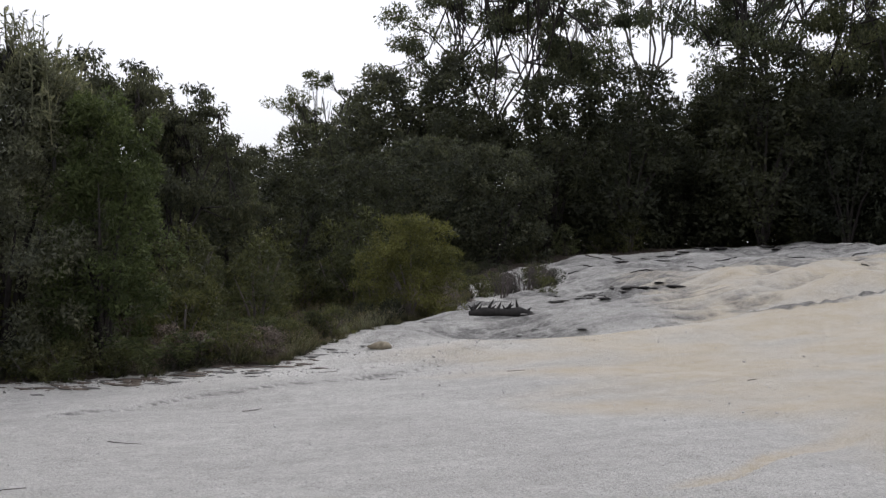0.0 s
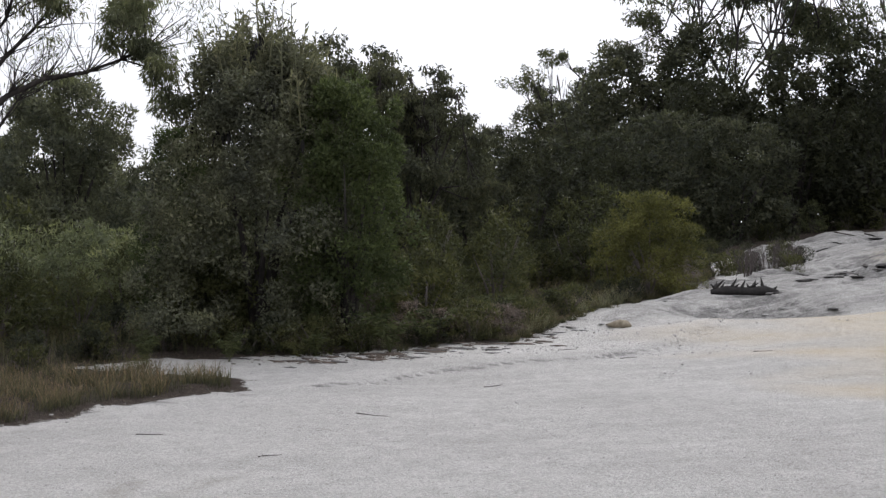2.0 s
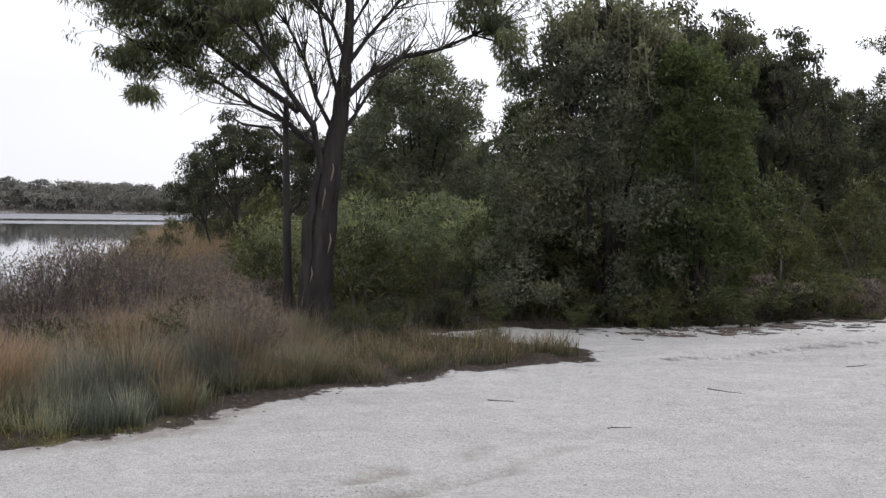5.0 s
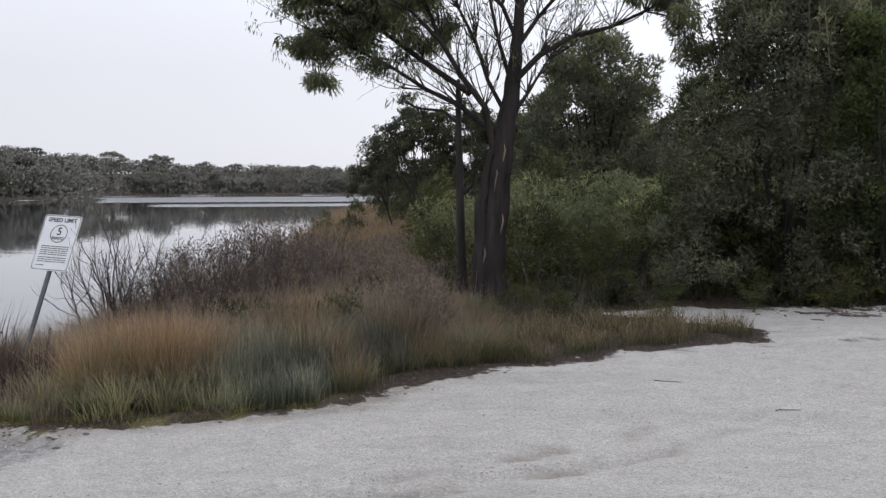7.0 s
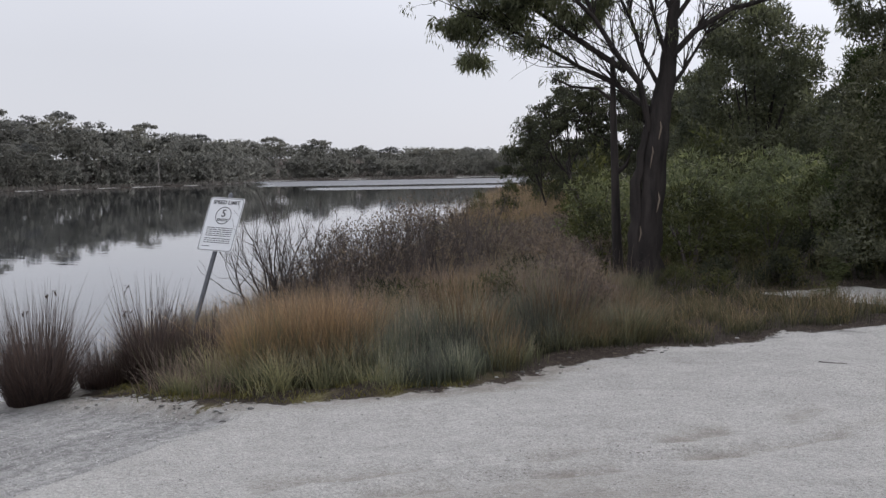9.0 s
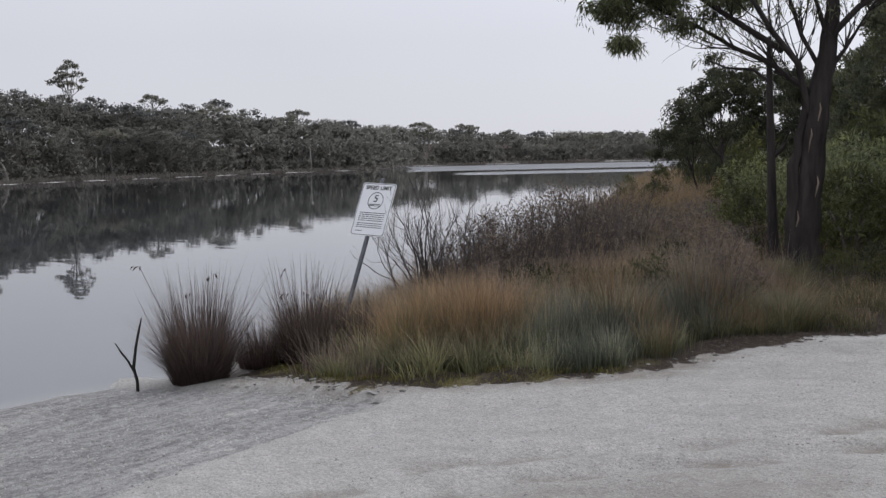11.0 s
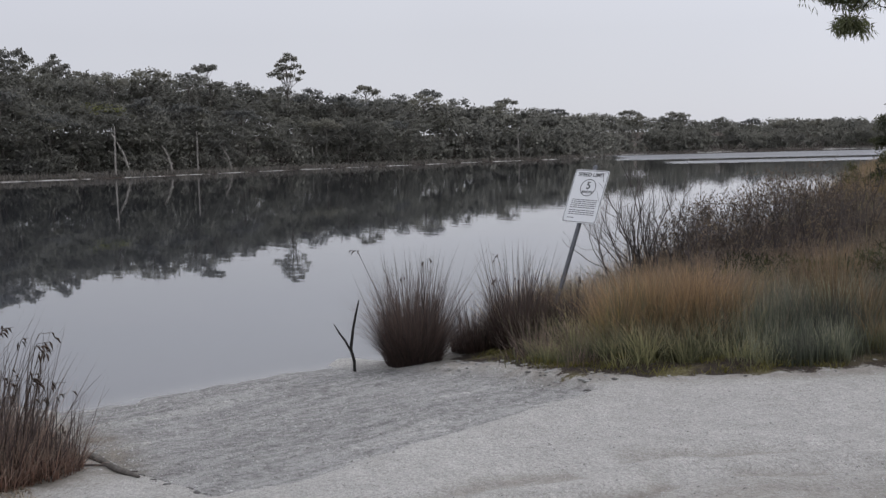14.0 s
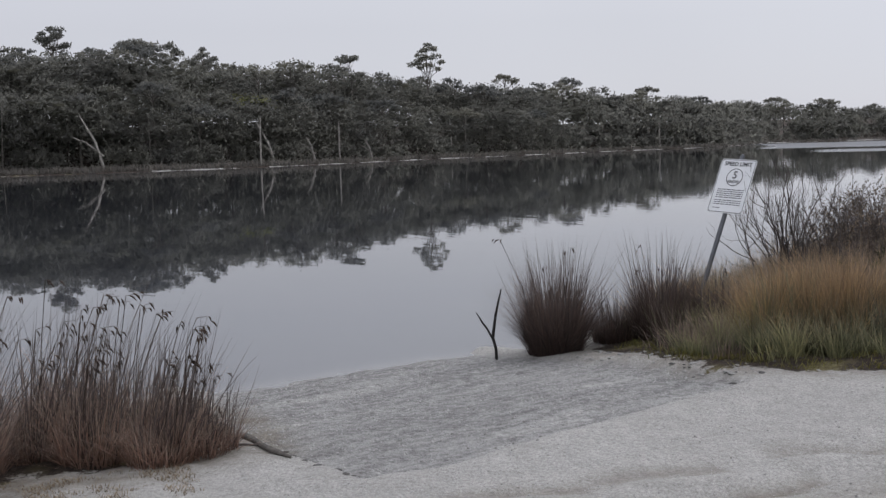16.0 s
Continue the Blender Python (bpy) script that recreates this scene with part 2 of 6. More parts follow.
DUSKY_LEAF = leaf_material("dusky_heath_leaf", (0.044, 0.048, 0.025), (0.069, 0.074, 0.038), (0.106, 0.110, 0.056))
HEATH_LEAF = leaf_material("heath_leaf", (0.101, 0.114, 0.069), (0.156, 0.171, 0.105), (0.228, 0.244, 0.154), high=(1.35, 1.3, 1.16))
ROUND_LEAF = leaf_material("yellow_green_leaf", (0.064, 0.067, 0.026), (0.098, 0.10, 0.04), (0.145, 0.147, 0.06))
WATTLE_LEAF = leaf_material("wattle_leaf", (0.046, 0.058, 0.026), (0.072, 0.09, 0.04), (0.11, 0.13, 0.06), high=(1.3, 1.3, 1.2))
SWEEP_LEAF = leaf_material("drooping_leaf", (0.083, 0.092, 0.067), (0.123, 0.136, 0.099), (0.176, 0.189, 0.141), share=0.5)
# far leaves are lightened and greyed: distance haze put into the colour
HAZED_LEAF = leaf_material("hazed_far_leaf", (0.180, 0.180, 0.171), (0.210, 0.209, 0.197), (0.241, 0.239, 0.219), mottle=0.16, share=0.8, low=(0.8, 0.8, 0.84), high=(1.16, 1.16, 1.14), through_tint=(1.05, 1.05, 1.02))
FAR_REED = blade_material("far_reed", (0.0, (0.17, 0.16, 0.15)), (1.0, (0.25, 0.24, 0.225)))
FERN_LEAF = leaf_material("fern_leaf", (0.06, 0.07, 0.036), (0.09, 0.102, 0.052), (0.13, 0.145, 0.078))
UMBRELLA_LEAF = leaf_material("pale_crown_leaf", (0.17, 0.18, 0.115), (0.21, 0.22, 0.14), (0.25, 0.255, 0.165))
MAUVE_LEAF = leaf_material("dry_heath_leaf", (0.104, 0.081, 0.076), (0.168, 0.133, 0.125), (0.256, 0.207, 0.187), high=(1.3, 1.25, 1.2))
BARK = bark_material("dark_bark", (0.013, 0.011, 0.011), (0.075, 0.062, 0.056), 0.62)
PALE_BARK = bark_material("pale_bark", (0.16, 0.145, 0.13), (0.50, 0.47, 0.43))
TAN_BARK = bark_material("tan_bark", (0.13, 0.10, 0.08), (0.36, 0.29, 0.23))
GREY_BARK = bark_material("grey_bark", (0.05, 0.045, 0.04), (0.24, 0.22, 0.19))
TWIG = bark_material("dark_twig", (0.045, 0.038, 0.035), (0.17, 0.145, 0.135))
CHAR = plain("charred_wood", (0.022, 0.02, 0.019), 0.9, vary=0.5)
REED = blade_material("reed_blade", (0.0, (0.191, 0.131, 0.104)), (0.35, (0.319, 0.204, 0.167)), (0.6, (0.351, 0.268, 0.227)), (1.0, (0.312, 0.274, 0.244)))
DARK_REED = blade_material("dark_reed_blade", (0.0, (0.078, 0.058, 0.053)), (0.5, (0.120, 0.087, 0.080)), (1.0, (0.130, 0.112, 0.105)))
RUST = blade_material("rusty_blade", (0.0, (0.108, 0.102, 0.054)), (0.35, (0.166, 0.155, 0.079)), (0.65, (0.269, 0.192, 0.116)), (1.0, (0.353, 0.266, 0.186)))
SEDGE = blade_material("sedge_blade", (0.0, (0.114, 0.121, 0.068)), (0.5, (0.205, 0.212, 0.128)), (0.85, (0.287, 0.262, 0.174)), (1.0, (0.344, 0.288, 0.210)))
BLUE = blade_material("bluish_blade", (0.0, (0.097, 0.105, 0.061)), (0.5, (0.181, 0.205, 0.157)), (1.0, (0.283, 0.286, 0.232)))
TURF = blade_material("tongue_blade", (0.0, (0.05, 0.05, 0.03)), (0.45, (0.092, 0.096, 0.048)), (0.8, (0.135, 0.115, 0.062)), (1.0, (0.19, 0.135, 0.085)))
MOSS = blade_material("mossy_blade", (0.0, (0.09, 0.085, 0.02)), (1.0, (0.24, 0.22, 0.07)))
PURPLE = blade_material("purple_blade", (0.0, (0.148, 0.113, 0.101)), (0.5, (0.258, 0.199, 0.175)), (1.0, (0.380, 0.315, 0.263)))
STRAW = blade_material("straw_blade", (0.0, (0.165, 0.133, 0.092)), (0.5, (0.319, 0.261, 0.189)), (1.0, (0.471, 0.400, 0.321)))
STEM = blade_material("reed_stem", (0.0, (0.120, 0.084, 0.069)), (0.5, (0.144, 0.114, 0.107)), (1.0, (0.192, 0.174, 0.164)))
SEED = plain("seed_head", (0.045, 0.03, 0.022), 0.8, vary=0.4)
def grit_material():
    n = Nodes("loose_grit", 0.9, spec=0.2)
    c = n.ramp(n.island(), (0.0, (0.26, 0.25, 0.235)), (0.25, (0.38, 0.37, 0.352)), (1.0, (0.56, 0.55, 0.53)))
    n.colour(n.mix(0.5, c, n.ramp(n.noise(90, 3), (0.3, (0.7, 0.7, 0.7)), (0.7, (1.2, 1.2, 1.2))), "MULTIPLY"))
    return n.m


GRIT = grit_material()
STONE = plain("pale_stone", (0.29, 0.285, 0.27), 0.9, vary=0.25, scale=30)
DARK_STONE = plain("dark_stone", (0.10, 0.095, 0.09), 0.85, vary=0.4, scale=18)
SIGN_WHITE = plain("sign_paint", (0.66, 0.67, 0.68), 0.5, vary=0.05, scale=6)
SIGN_INK = plain("sign_ink", (0.03, 0.03, 0.032), 0.5, vary=0.1)
STEEL = plain("galvanised_steel", (0.10, 0.105, 0.115), 0.55, 0.4, vary=0.25)
TIMBER = bark_material("weathered_timber", (0.05, 0.045, 0.04), (0.20, 0.18, 0.16))

# ---- the lie of the land: lake, shore, ramp and the sandy rise ----
WATER = -0.5
LAKE = np.array([
    (-14, -220), (-9.8, -30), (-9.2, -6), (-9.5, -0.6), (-9.98, 1.62), (-10.31, 2.6), (-10.55, 3.5), (-10.6, 4.3), (-11.0, 5.2), (-11.7, 6.2), (-12.6, 8.3), (-14.5, 11), (-19, 16.5),
    (-30, 30), (-55, 58), (-77, 86), (-120, 140), (-190, 235), (-231, 256), (-249, 224), (-251, 182), (-190, 126), (-185, 107),
    (-154.5, 53.5), (-136.2, 30.3), (-131.4, 16.3), (-130.4, 4.2), (-129.9, -1.5), (-118, -21), (-110, -80), (-100, -220)], float)


def outside(px, py, poly):
    """Distance from each point to a closed outline, negative within it."""
    best = np.full(px.shape, 1e9)
    inside = np.zeros(px.shape, bool)
    for (ax, ay), (bx, by) in zip(poly, np.roll(poly, -1, axis=0)):
        ex, ey = bx - ax, by - ay
        k = np.clip(((px - ax) * ex + (py - ay) * ey) / (ex * ex + ey * ey), 0, 1)
        best = np.minimum(best, np.hypot(px - ax - k * ex, py - ay - k * ey))
        if by != ay:
            inside ^= ((ay > py) != (by > py)) & (px < (bx - ax) * (py - ay) / (by - ay) + ax)
    return np.where(inside, -best, best)


def smooth(a, b, v):
    k = np.clip((v - a) / (b - a), 0, 1)
    return k * k * (3 - 2 * k)


def waves(px, py, size, seed):
    """Soft rolling unevenness from a few crossing waves, about -1 to 1."""
    r = np.random.RandomState(seed)
    total = np.zeros(px.shape)
    for _ in range(7):
        a, f, ph = r.uniform(0, 6.28), r.uniform(0.6, 1.7) * 6.28 / size, r.uniform(0, 6.28)
        total += np.sin((px * np.cos(a) + py * np.sin(a)) * f + ph + 1.3 * np.sin((px * np.sin(a) - py * np.cos(a)) * f * 0.7 + ph))
    return total / 4


def land(px, py):
    """Height of the ground, lake bed included."""
    px, py = np.asarray(px, float), np.asarray(py, float)
    s = outside(px, py, LAKE)
    z = np.where(s > 0, WATER + 0.62 * (1 - np.exp(-np.maximum(s, 0) / 7.0)), WATER + np.maximum(s * 0.07, -1.5))
    u = 0.85 * px + 0.53 * py
    near = smooth(-45, -20, px)
    hill = np.interp(u, [2, 5, 8, 12, 16, 20, 27, 40, 90, 400], [0, 0.04, 0.15, 0.45, 0.95, 1.5, 2.25, 2.9, 4.5, 10])
    z = z + hill * near * smooth(0, 12, s)
    side = smooth(140, 100, py)
    far = side * 5.5 * smooth(4, 48, s) + (1 - side) * 7.0 * smooth(5, 120, s)
    return z + (1 - near) * far

VEG = np.array([
    (-9.5, 4.9), (-8.1, 5.2), (-7.3, 5.65), (-6.65, 6.5), (-6.4, 7.1), (-6.65, 7.8), (-6.45, 8.5), (-6.4, 9.0), (-5.7, 10.1), (-5.8, 10.5), (-4.8, 12.0),
    (-5.1, 12.9), (-6.6, 13.4), (-8.0, 13.7), (-7.2, 14.7), (-6.0, 15.2), (-4.9, 15.8), (-2.6, 17.0), (-2.2, 19.0), (-2.0, 21.2), (-1.0, 23.2),
    (0.0, 24.2), (0.7, 26.0), (0.6, 30.0), (2.0, 34.5), (3.2, 36.5), (7.7, 38.4), (11.0, 43.0), (14.0, 38.0), (24.0, 34.0), (60, 20), (60, 400), (-260, 400),
    (-31, 31), (-19.3, 17), (-14.8, 11.4), (-12.6, 8.0), (-11.0, 5.8)], float)
REEDBED = np.array([(-7.3, 1.1), (-7.25, 0.3), (-7.2, -0.2), (-6.75, -0.6), (-6.3, -3), (-6.4, -12), (-9.3, -12), (-9.4, 0.6), (-8.6, 1.2)], float)
RAMP = np.array([(-6.12, 1.6), (-6.12, 2.1), (-6.35, 2.7), (-6.75, 3.7), (-7.08, 4.4), (-7.38, 5.08), (-8.0, 5.1), (-9.1, 4.7), (-9.9, 4.35), (-10.6, 4.0), (-13.5, 4.2),
                 (-13.5, 1.0), (-10.0, 1.35), (-7.8, 1.2), (-6.95, 1.35)], float)


# mounds of dark crust and dark folds on the rise: middle and half widths
CRUSTS = ((3.75, 24.7, 0.9, 0.7), (8.0, 35.0, 2.0, 1.0), (3.6, 19.5, 0.6, 0.4), (5.8, 19.3, 1.3, 0.45), (5.4, 27.7, 0.9, 0.4), (0.8, 25.2, 0.8, 0.6), (7.5, 28.6, 0.9, 0.4), (7.3, 19.7, 0.7, 0.3))


def make_mesh(name, verts, quads=None, tris=None, attrs=None, smoothed=False):
    """A mesh from arrays of corners and faces; attrs: name to values for each corner."""
    me = bpy.data.meshes.new(name)
    verts = np.asarray(verts, np.float32).reshape(-1, 3)
    quads = np.zeros((0, 4), np.int32) if quads is None else np.asarray(quads, np.int32).reshape(-1, 4)
    tris = np.zeros((0, 3), np.int32) if tris is None else np.asarray(tris, np.int32).reshape(-1, 3)
    loops = np.concatenate([quads.ravel(), tris.ravel()])
    sizes = np.concatenate([np.full(len(quads), 4, np.int32), np.full(len(tris), 3, np.int32)])
    me.vertices.add(len(verts))
    me.vertices.foreach_set("co", verts.ravel())
    me.loops.add(len(loops))
    me.loops.foreach_set("vertex_index", loops)
    me.polygons.add(len(sizes))
    me.polygons.foreach_set("loop_start", np.concatenate([[0], np.cumsum(sizes)[:-1]]).astype(np.int32))
    if smoothed:
        me.polygons.foreach_set("use_smooth", np.ones(len(sizes), bool))
    me.update(calc_edges=True)
    for key, values in (attrs or {}).items():
        layer = me.attributes.new(key, "FLOAT_COLOR", "POINT")
        layer.data.foreach_set("color", np.asarray(values, np.float32).ravel())
    return me


def thing(name, me, material, label, category, kind="", group=""):
    if material:
        me.materials.append(material)
    return tagged(new(name, me), label, category, group, kind)


def part(name, me, material, parent, label=""):
    if material and not me.materials:
        me.materials.append(material)
    ob = new(name, me)
    ob.parent = parent
    return tagged(ob, label)


def relief(px, py):
    """The finished surface of the ground: its height, and what its zones are read from."""
    px, py = np.asarray(px, float), np.asarray(py, float)
    r = np.hypot(px, py)
    z = land(px, py)
    s_lake = outside(px, py, LAKE)
    veg = np.minimum(outside(px, py, VEG), outside(px, py, REEDBED))
    veg = np.where((px < -12.5) & (py > 8), np.minimum(veg, 0.02 - s_lake), veg)
    veg = np.where(px < -60, 0.2 - s_lake, veg)
    ramp = outside(px, py, RAMP)
    u = 0.85 * px + 0.53 * py
    z = z + 0.02 * waves(px, py, 3.0, 3) + 0.008 * waves(px, py, 0.7, 4) * (r > 3)
    # the gravel pad ends in a lip over the concrete ramp
    z = z - 0.05 * (1 - smooth(-0.06, 0.06, ramp)) * smooth(0.1, 1.6, s_lake) + 0.025 * np.exp(-((ramp - 0.25) / 0.2) ** 2)
    # ground under the plants: humps and a soft bank along the edge
    z = z + (0.04 + 0.04 * waves(px, py, 1.1, 5)) * smooth(0.1, -0.5, veg) * (s_lake > 0.2)
    # the pad ends in a brow; beyond it lie washed-out folds
    v = py - (17.5 + 0.2 * px)
    open_sand = smooth(0.0, 1.0, veg) * smooth(3.5, 7, u)
    z = z + open_sand * (0.15 * np.exp(-(v / 0.9) ** 2) - 0.26 * np.exp(-((v - 1.8) / 0.9) ** 2))
    along, across = px + 0.2 * py, py - 0.35 * px
    ridge, fine = waves(along * 0.45, across, 2.2, 8), waves(along * 0.45, across, 0.9, 14)
    folds = smooth(1.0, 3.0, v) * open_sand
    z = z + folds * (0.11 * ridge + 0.10 * waves(px, py, 4.5, 12) + 0.05 * fine)
    for cx, cy, rx, ry in CRUSTS:
        z = z + 0.10 * np.exp(-((px - cx) / rx) ** 2 - ((py - cy) / ry) ** 2) * (1 + 0.8 * waves(px, py, 0.45, 17))
    # a washed lip runs over the pad
    lip = py - (16.6 + 1.05 * px + 0.2 * np.sin(px * 1.7) + 0.07 * np.sin(px * 5.7))
    z = z + 0.05 * smooth(-0.10, 0.12, lip) * smooth(2.5, 0.1, lip) * smooth(0.2, 1, veg) * smooth(3.4, 2.6, np.abs(px + 2.4))
    z = z + open_sand * np.exp(-((px - 9) / 4) ** 2 - ((py - 24) / 4) ** 2) * 0.25
    # a small rill in the ochre gravel
    rill = np.exp(-((py - (6.3 + 1.15 * px - 0.02 * px * px + 0.12 * np.sin(px * 5))) / 0.16) ** 2) * smooth(1.2, 2.2, px)
    z = z - 0.05 * rill
    # worn tracks along the pad
    for off, depth in ((0.0, 0.03), (1.5, 0.02)):
        q = py - (7.6 + off) + 0.55 * px + 0.3 * np.sin(px * 0.8)
        z = z - depth * np.exp(-(q / 0.18) ** 2) * smooth(0, 0.6, veg)
    rut = px - np.interp(py, [4.0, 5.4, 6.5, 7.4, 9.0, 11.0], [-4.8, -3.95, -3.45, -3.3, -2.9, -1.9]) + 0.05 * np.sin(py * 7)
    z = z + smooth(8.2, 6.2, py) * (-0.04 * np.exp(-(rut / 0.12) ** 2) - 0.025 * np.exp(-((rut + 0.5) / 0.13) ** 2)) + smooth(8.2, 6.2, py) * 0.02 * np.exp(-((rut + 0.25) / 0.12) ** 2)
    z = z - 0.035 * np.exp(-((py - 13.2 - 0.12 * px + 0.25 * np.sin(px * 0.9)) / 0.12) ** 2) * smooth(0.2, 1, veg) * (px < 4)
    return z, veg, ramp, u, v, open_sand, folds, ridge, fine, rill


def height(x, y):
    return float(relief(np.array([x]), np.array([y]))[0][0])


def ground_sheet():
    ang = np.radians(np.concatenate([np.arange(-28, 104, 0.33), np.arange(104, 332, 4.0)]))
    rad = np.concatenate([[0.4, 1.0, 1.8, 2.6, 3.2], np.geomspace(3.6, 40, 250), np.geomspace(42, 90, 24), np.geomspace(95, 600, 40), [900, 1600, 3500]])
    a, r = np.meshgrid(ang, rad)
    px, py = -np.sin(a) * r, np.cos(a) * r
    z, veg, ramp, u, v, open_sand, folds, ridge, fine, rill = relief(px, py)
    n_r, n_a = a.shape
    idx = np.arange(n_r * n_a).reshape(n_r, n_a)
    nxt = np.roll(idx, -1, axis=1)
    quads = np.stack([idx[:-1], idx[1:], nxt[1:], nxt[:-1]], -1).reshape(-1, 4)
    hub = n_r * n_a
    verts = np.concatenate([np.stack([px, py, z], -1).reshape(-1, 3), [[0, 0, height(0, 0)]]])
    tris = np.stack([np.full(n_a, hub), idx[0], nxt[0]], -1)
    ochre = smooth(5.5, 11.5, u + 0.3 * px + 1.6 * waves(px * 0.5, py, 3, 21)) * smooth(34, 26, r) * smooth(0.0, 1.5, veg) * (1 - smooth(0.5, 2.0, v) * smooth(5, 3, px))
    ochre = np.clip(ochre * (0.85 + 0.3 * waves(px * 0.4 + py * 0.2, py, 1.6, 23)) + rill * 1.2, 0, 1)
    along, across = px + 0.2 * py, py - 0.35 * px
    # the crust mask rises where the folds dip
    crust = folds * (0.70 + 0.35 * smooth(0.0, 0.6, -0.6 * ridge - 0.8 * fine + 0.25 * waves(px, py, 0.6, 31))) * (1 - 0.3 * smooth(3.5, 6, px) * smooth(28, 24, py))
    crust = crust + 0.8 * open_sand * np.exp(-((v - 1.3) / 0.6) ** 2) * smooth(0.0, 0.6, waves(along * 0.4, across, 1.4, 33))
    crust = np.maximum(crust, 0.8 * smooth(0.9, 0.2, veg) * smooth(0.0, 0.7, waves(along * 0.5, across, 0.5, 36)) * (u > -1) * (py > 10))
    for cx, cy, rx, ry in CRUSTS:
        crust = np.maximum(crust, 1.5 * np.exp(-((px - cx) / rx) ** 2 - ((py - cy) / ry) ** 2))
    lip = py - (16.6 + 1.05 * px + 0.2 * np.sin(px * 1.7) + 0.07 * np.sin(px * 5.7))
    # a dark line along the low side of the lip
    crust = np.maximum(crust, 1.0 * np.exp(-((lip + 0.06) / 0.14) ** 2) * smooth(0.2, 0.8, veg) * smooth(3.4, 2.6, np.abs(px + 2.4)) * (0.92 + 0.18 * waves(px, py, 2.0, 37)))
    rut = px - np.interp(py, [4.0, 5.4, 6.5, 7.4, 9.0, 11.0], [-4.8, -3.95, -3.45, -3.3, -2.9, -1.9]) + 0.05 * np.sin(py * 7)
    worn = (np.exp(-(rut / 0.1) ** 2) + 0.8 * np.exp(-((rut + 0.5) / 0.13) ** 2)) * smooth(0.0, 0.5, waves(px, py, 1.1, 43) + 0.3) * smooth(8.5, 6.2, py) + 0.5 * smooth(-0.1, 0.5, rut) * smooth(5.6, 4.6, py)
    mud = worn + smooth(0.85, 0.1, outside(px, py, REEDBED)) * smooth(2.2, 0.8, py) + smooth(0.5, 0.1, veg) * smooth(8.6, 7.8, py) * smooth(-5.5, -6.5, px) * 0.8
    moss = smooth(5.5, 6.5, -px) * smooth(8, 6.5, py) * smooth(-0.9, -0.2, veg) * smooth(0.2, 0.7, waves(px, py, 0.8, 41))
    stain = np.stack([crust, moss, np.clip(mud, 0, 1), np.ones_like(r)], -1).reshape(-1, 4)
    stain = np.concatenate([stain, [[0, 0, 0, 1]]])
    zone = np.stack([smooth(0.35, -0.35, veg), ochre, 1 - smooth(-0.05, 0.05, ramp), np.ones_like(r)], -1).reshape(-1, 4)
    zone = np.concatenate([zone, [[0, 0, 0, 1]]])
    # cleaner sand past the lip, and a paler line along the brow's crest
    washed = np.maximum(smooth(0.0, 0.4, lip) * smooth(1.5, 0.5, px), np.exp(-((v + 0.1) / 0.7) ** 2)) * open_sand
    pale_sand = np.concatenate([np.stack([washed, washed, washed, np.ones_like(r)], -1).reshape(-1, 4), [[0, 0, 0, 1]]])
    me = make_mesh("ground", verts, quads, tris, {"zone": zone, "stain": stain, "pale_sand": pale_sand}, True)
    return thing("ground", me, GROUND, "white quartz sand and gravel sloping to the lake, ochre stained uphill", "ground", "structure")


ground_sheet()


def lake_sheet():
    ang = np.radians(np.arange(20, 200, 0.5))
    rad = np.concatenate([np.geomspace(6, 60, 90), np.geomspace(62, 420, 70)])
    a, r = np.meshgrid(ang, rad)
    px, py = -np.sin(a) * r, np.cos(a) * r
    s = -outside(px, py, LAKE)
    edge = 54.8 + 0.4 * np.sin(r * 0.05)
    wind = smooth(0, 1.2, edge - np.degrees(a)) * (smooth(178, 190, r) * smooth(300, 270, r) + smooth(136, 140, r) * smooth(160, 156, r) * smooth(52.5, 50, np.degrees(a)))
    n_r, n_a = a.shape
    idx = np.arange(n_r * n_a).reshape(n_r, n_a)
    quads = np.stack([idx[:-1, :-1], idx[1:, :-1], idx[1:, 1:], idx[:-1, 1:]], -1).reshape(-1, 4)
    keep = (s.reshape(-1)[quads] > -6).any(axis=1)
    depth = np.stack([np.clip(s / 12.0, 0, 1), wind, 0 * r, np.ones_like(r)], -1).reshape(-1, 4)
    me = make_mesh("lake", np.stack([px, py, np.full_like(px, WATER)], -1), quads[keep], None, {"depth": depth}, True)
    return thing("water", me, LAKEWATER, "still grey lake mirroring the far woods and sky", "lake", "structure")


lake_sheet()

# ---- how plants are built ----
class Shape:
    """Corners and faces gathered for one mesh."""

    def __init__(self):
        self.v, self.q, self.t, self.c, self.d, self.n = [], [], [], [], [], 0

    def add(self, v, q=None, t=None, along=None, tint=0.5):
        v = np.asarray(v, float).reshape(-1, 3)
        if q is not None:
            self.q.append(np.asarray(q).reshape(-1, 4) + self.n)
        if t is not None:
            self.t.append(np.asarray(t).reshape(-1, 3) + self.n)
        self.v.append(v)
        self.c.append(np.zeros(len(v)) if along is None else np.asarray(along).ravel())
        self.d.append(np.full(len(v), tint))
        self.n += len(v)

    def mesh(self, name, smoothed=False, along=False):
        q = np.concatenate(self.q) if self.q else None
        t = np.concatenate(self.t) if self.t else None
        extra = None
        if along:
            c = np.concatenate(self.c)
            extra = {"along": np.stack([c, np.concatenate(self.d), c, np.ones_like(c)], -1)}
        return make_mesh(name, np.concatenate(self.v), q, t, extra, smoothed)


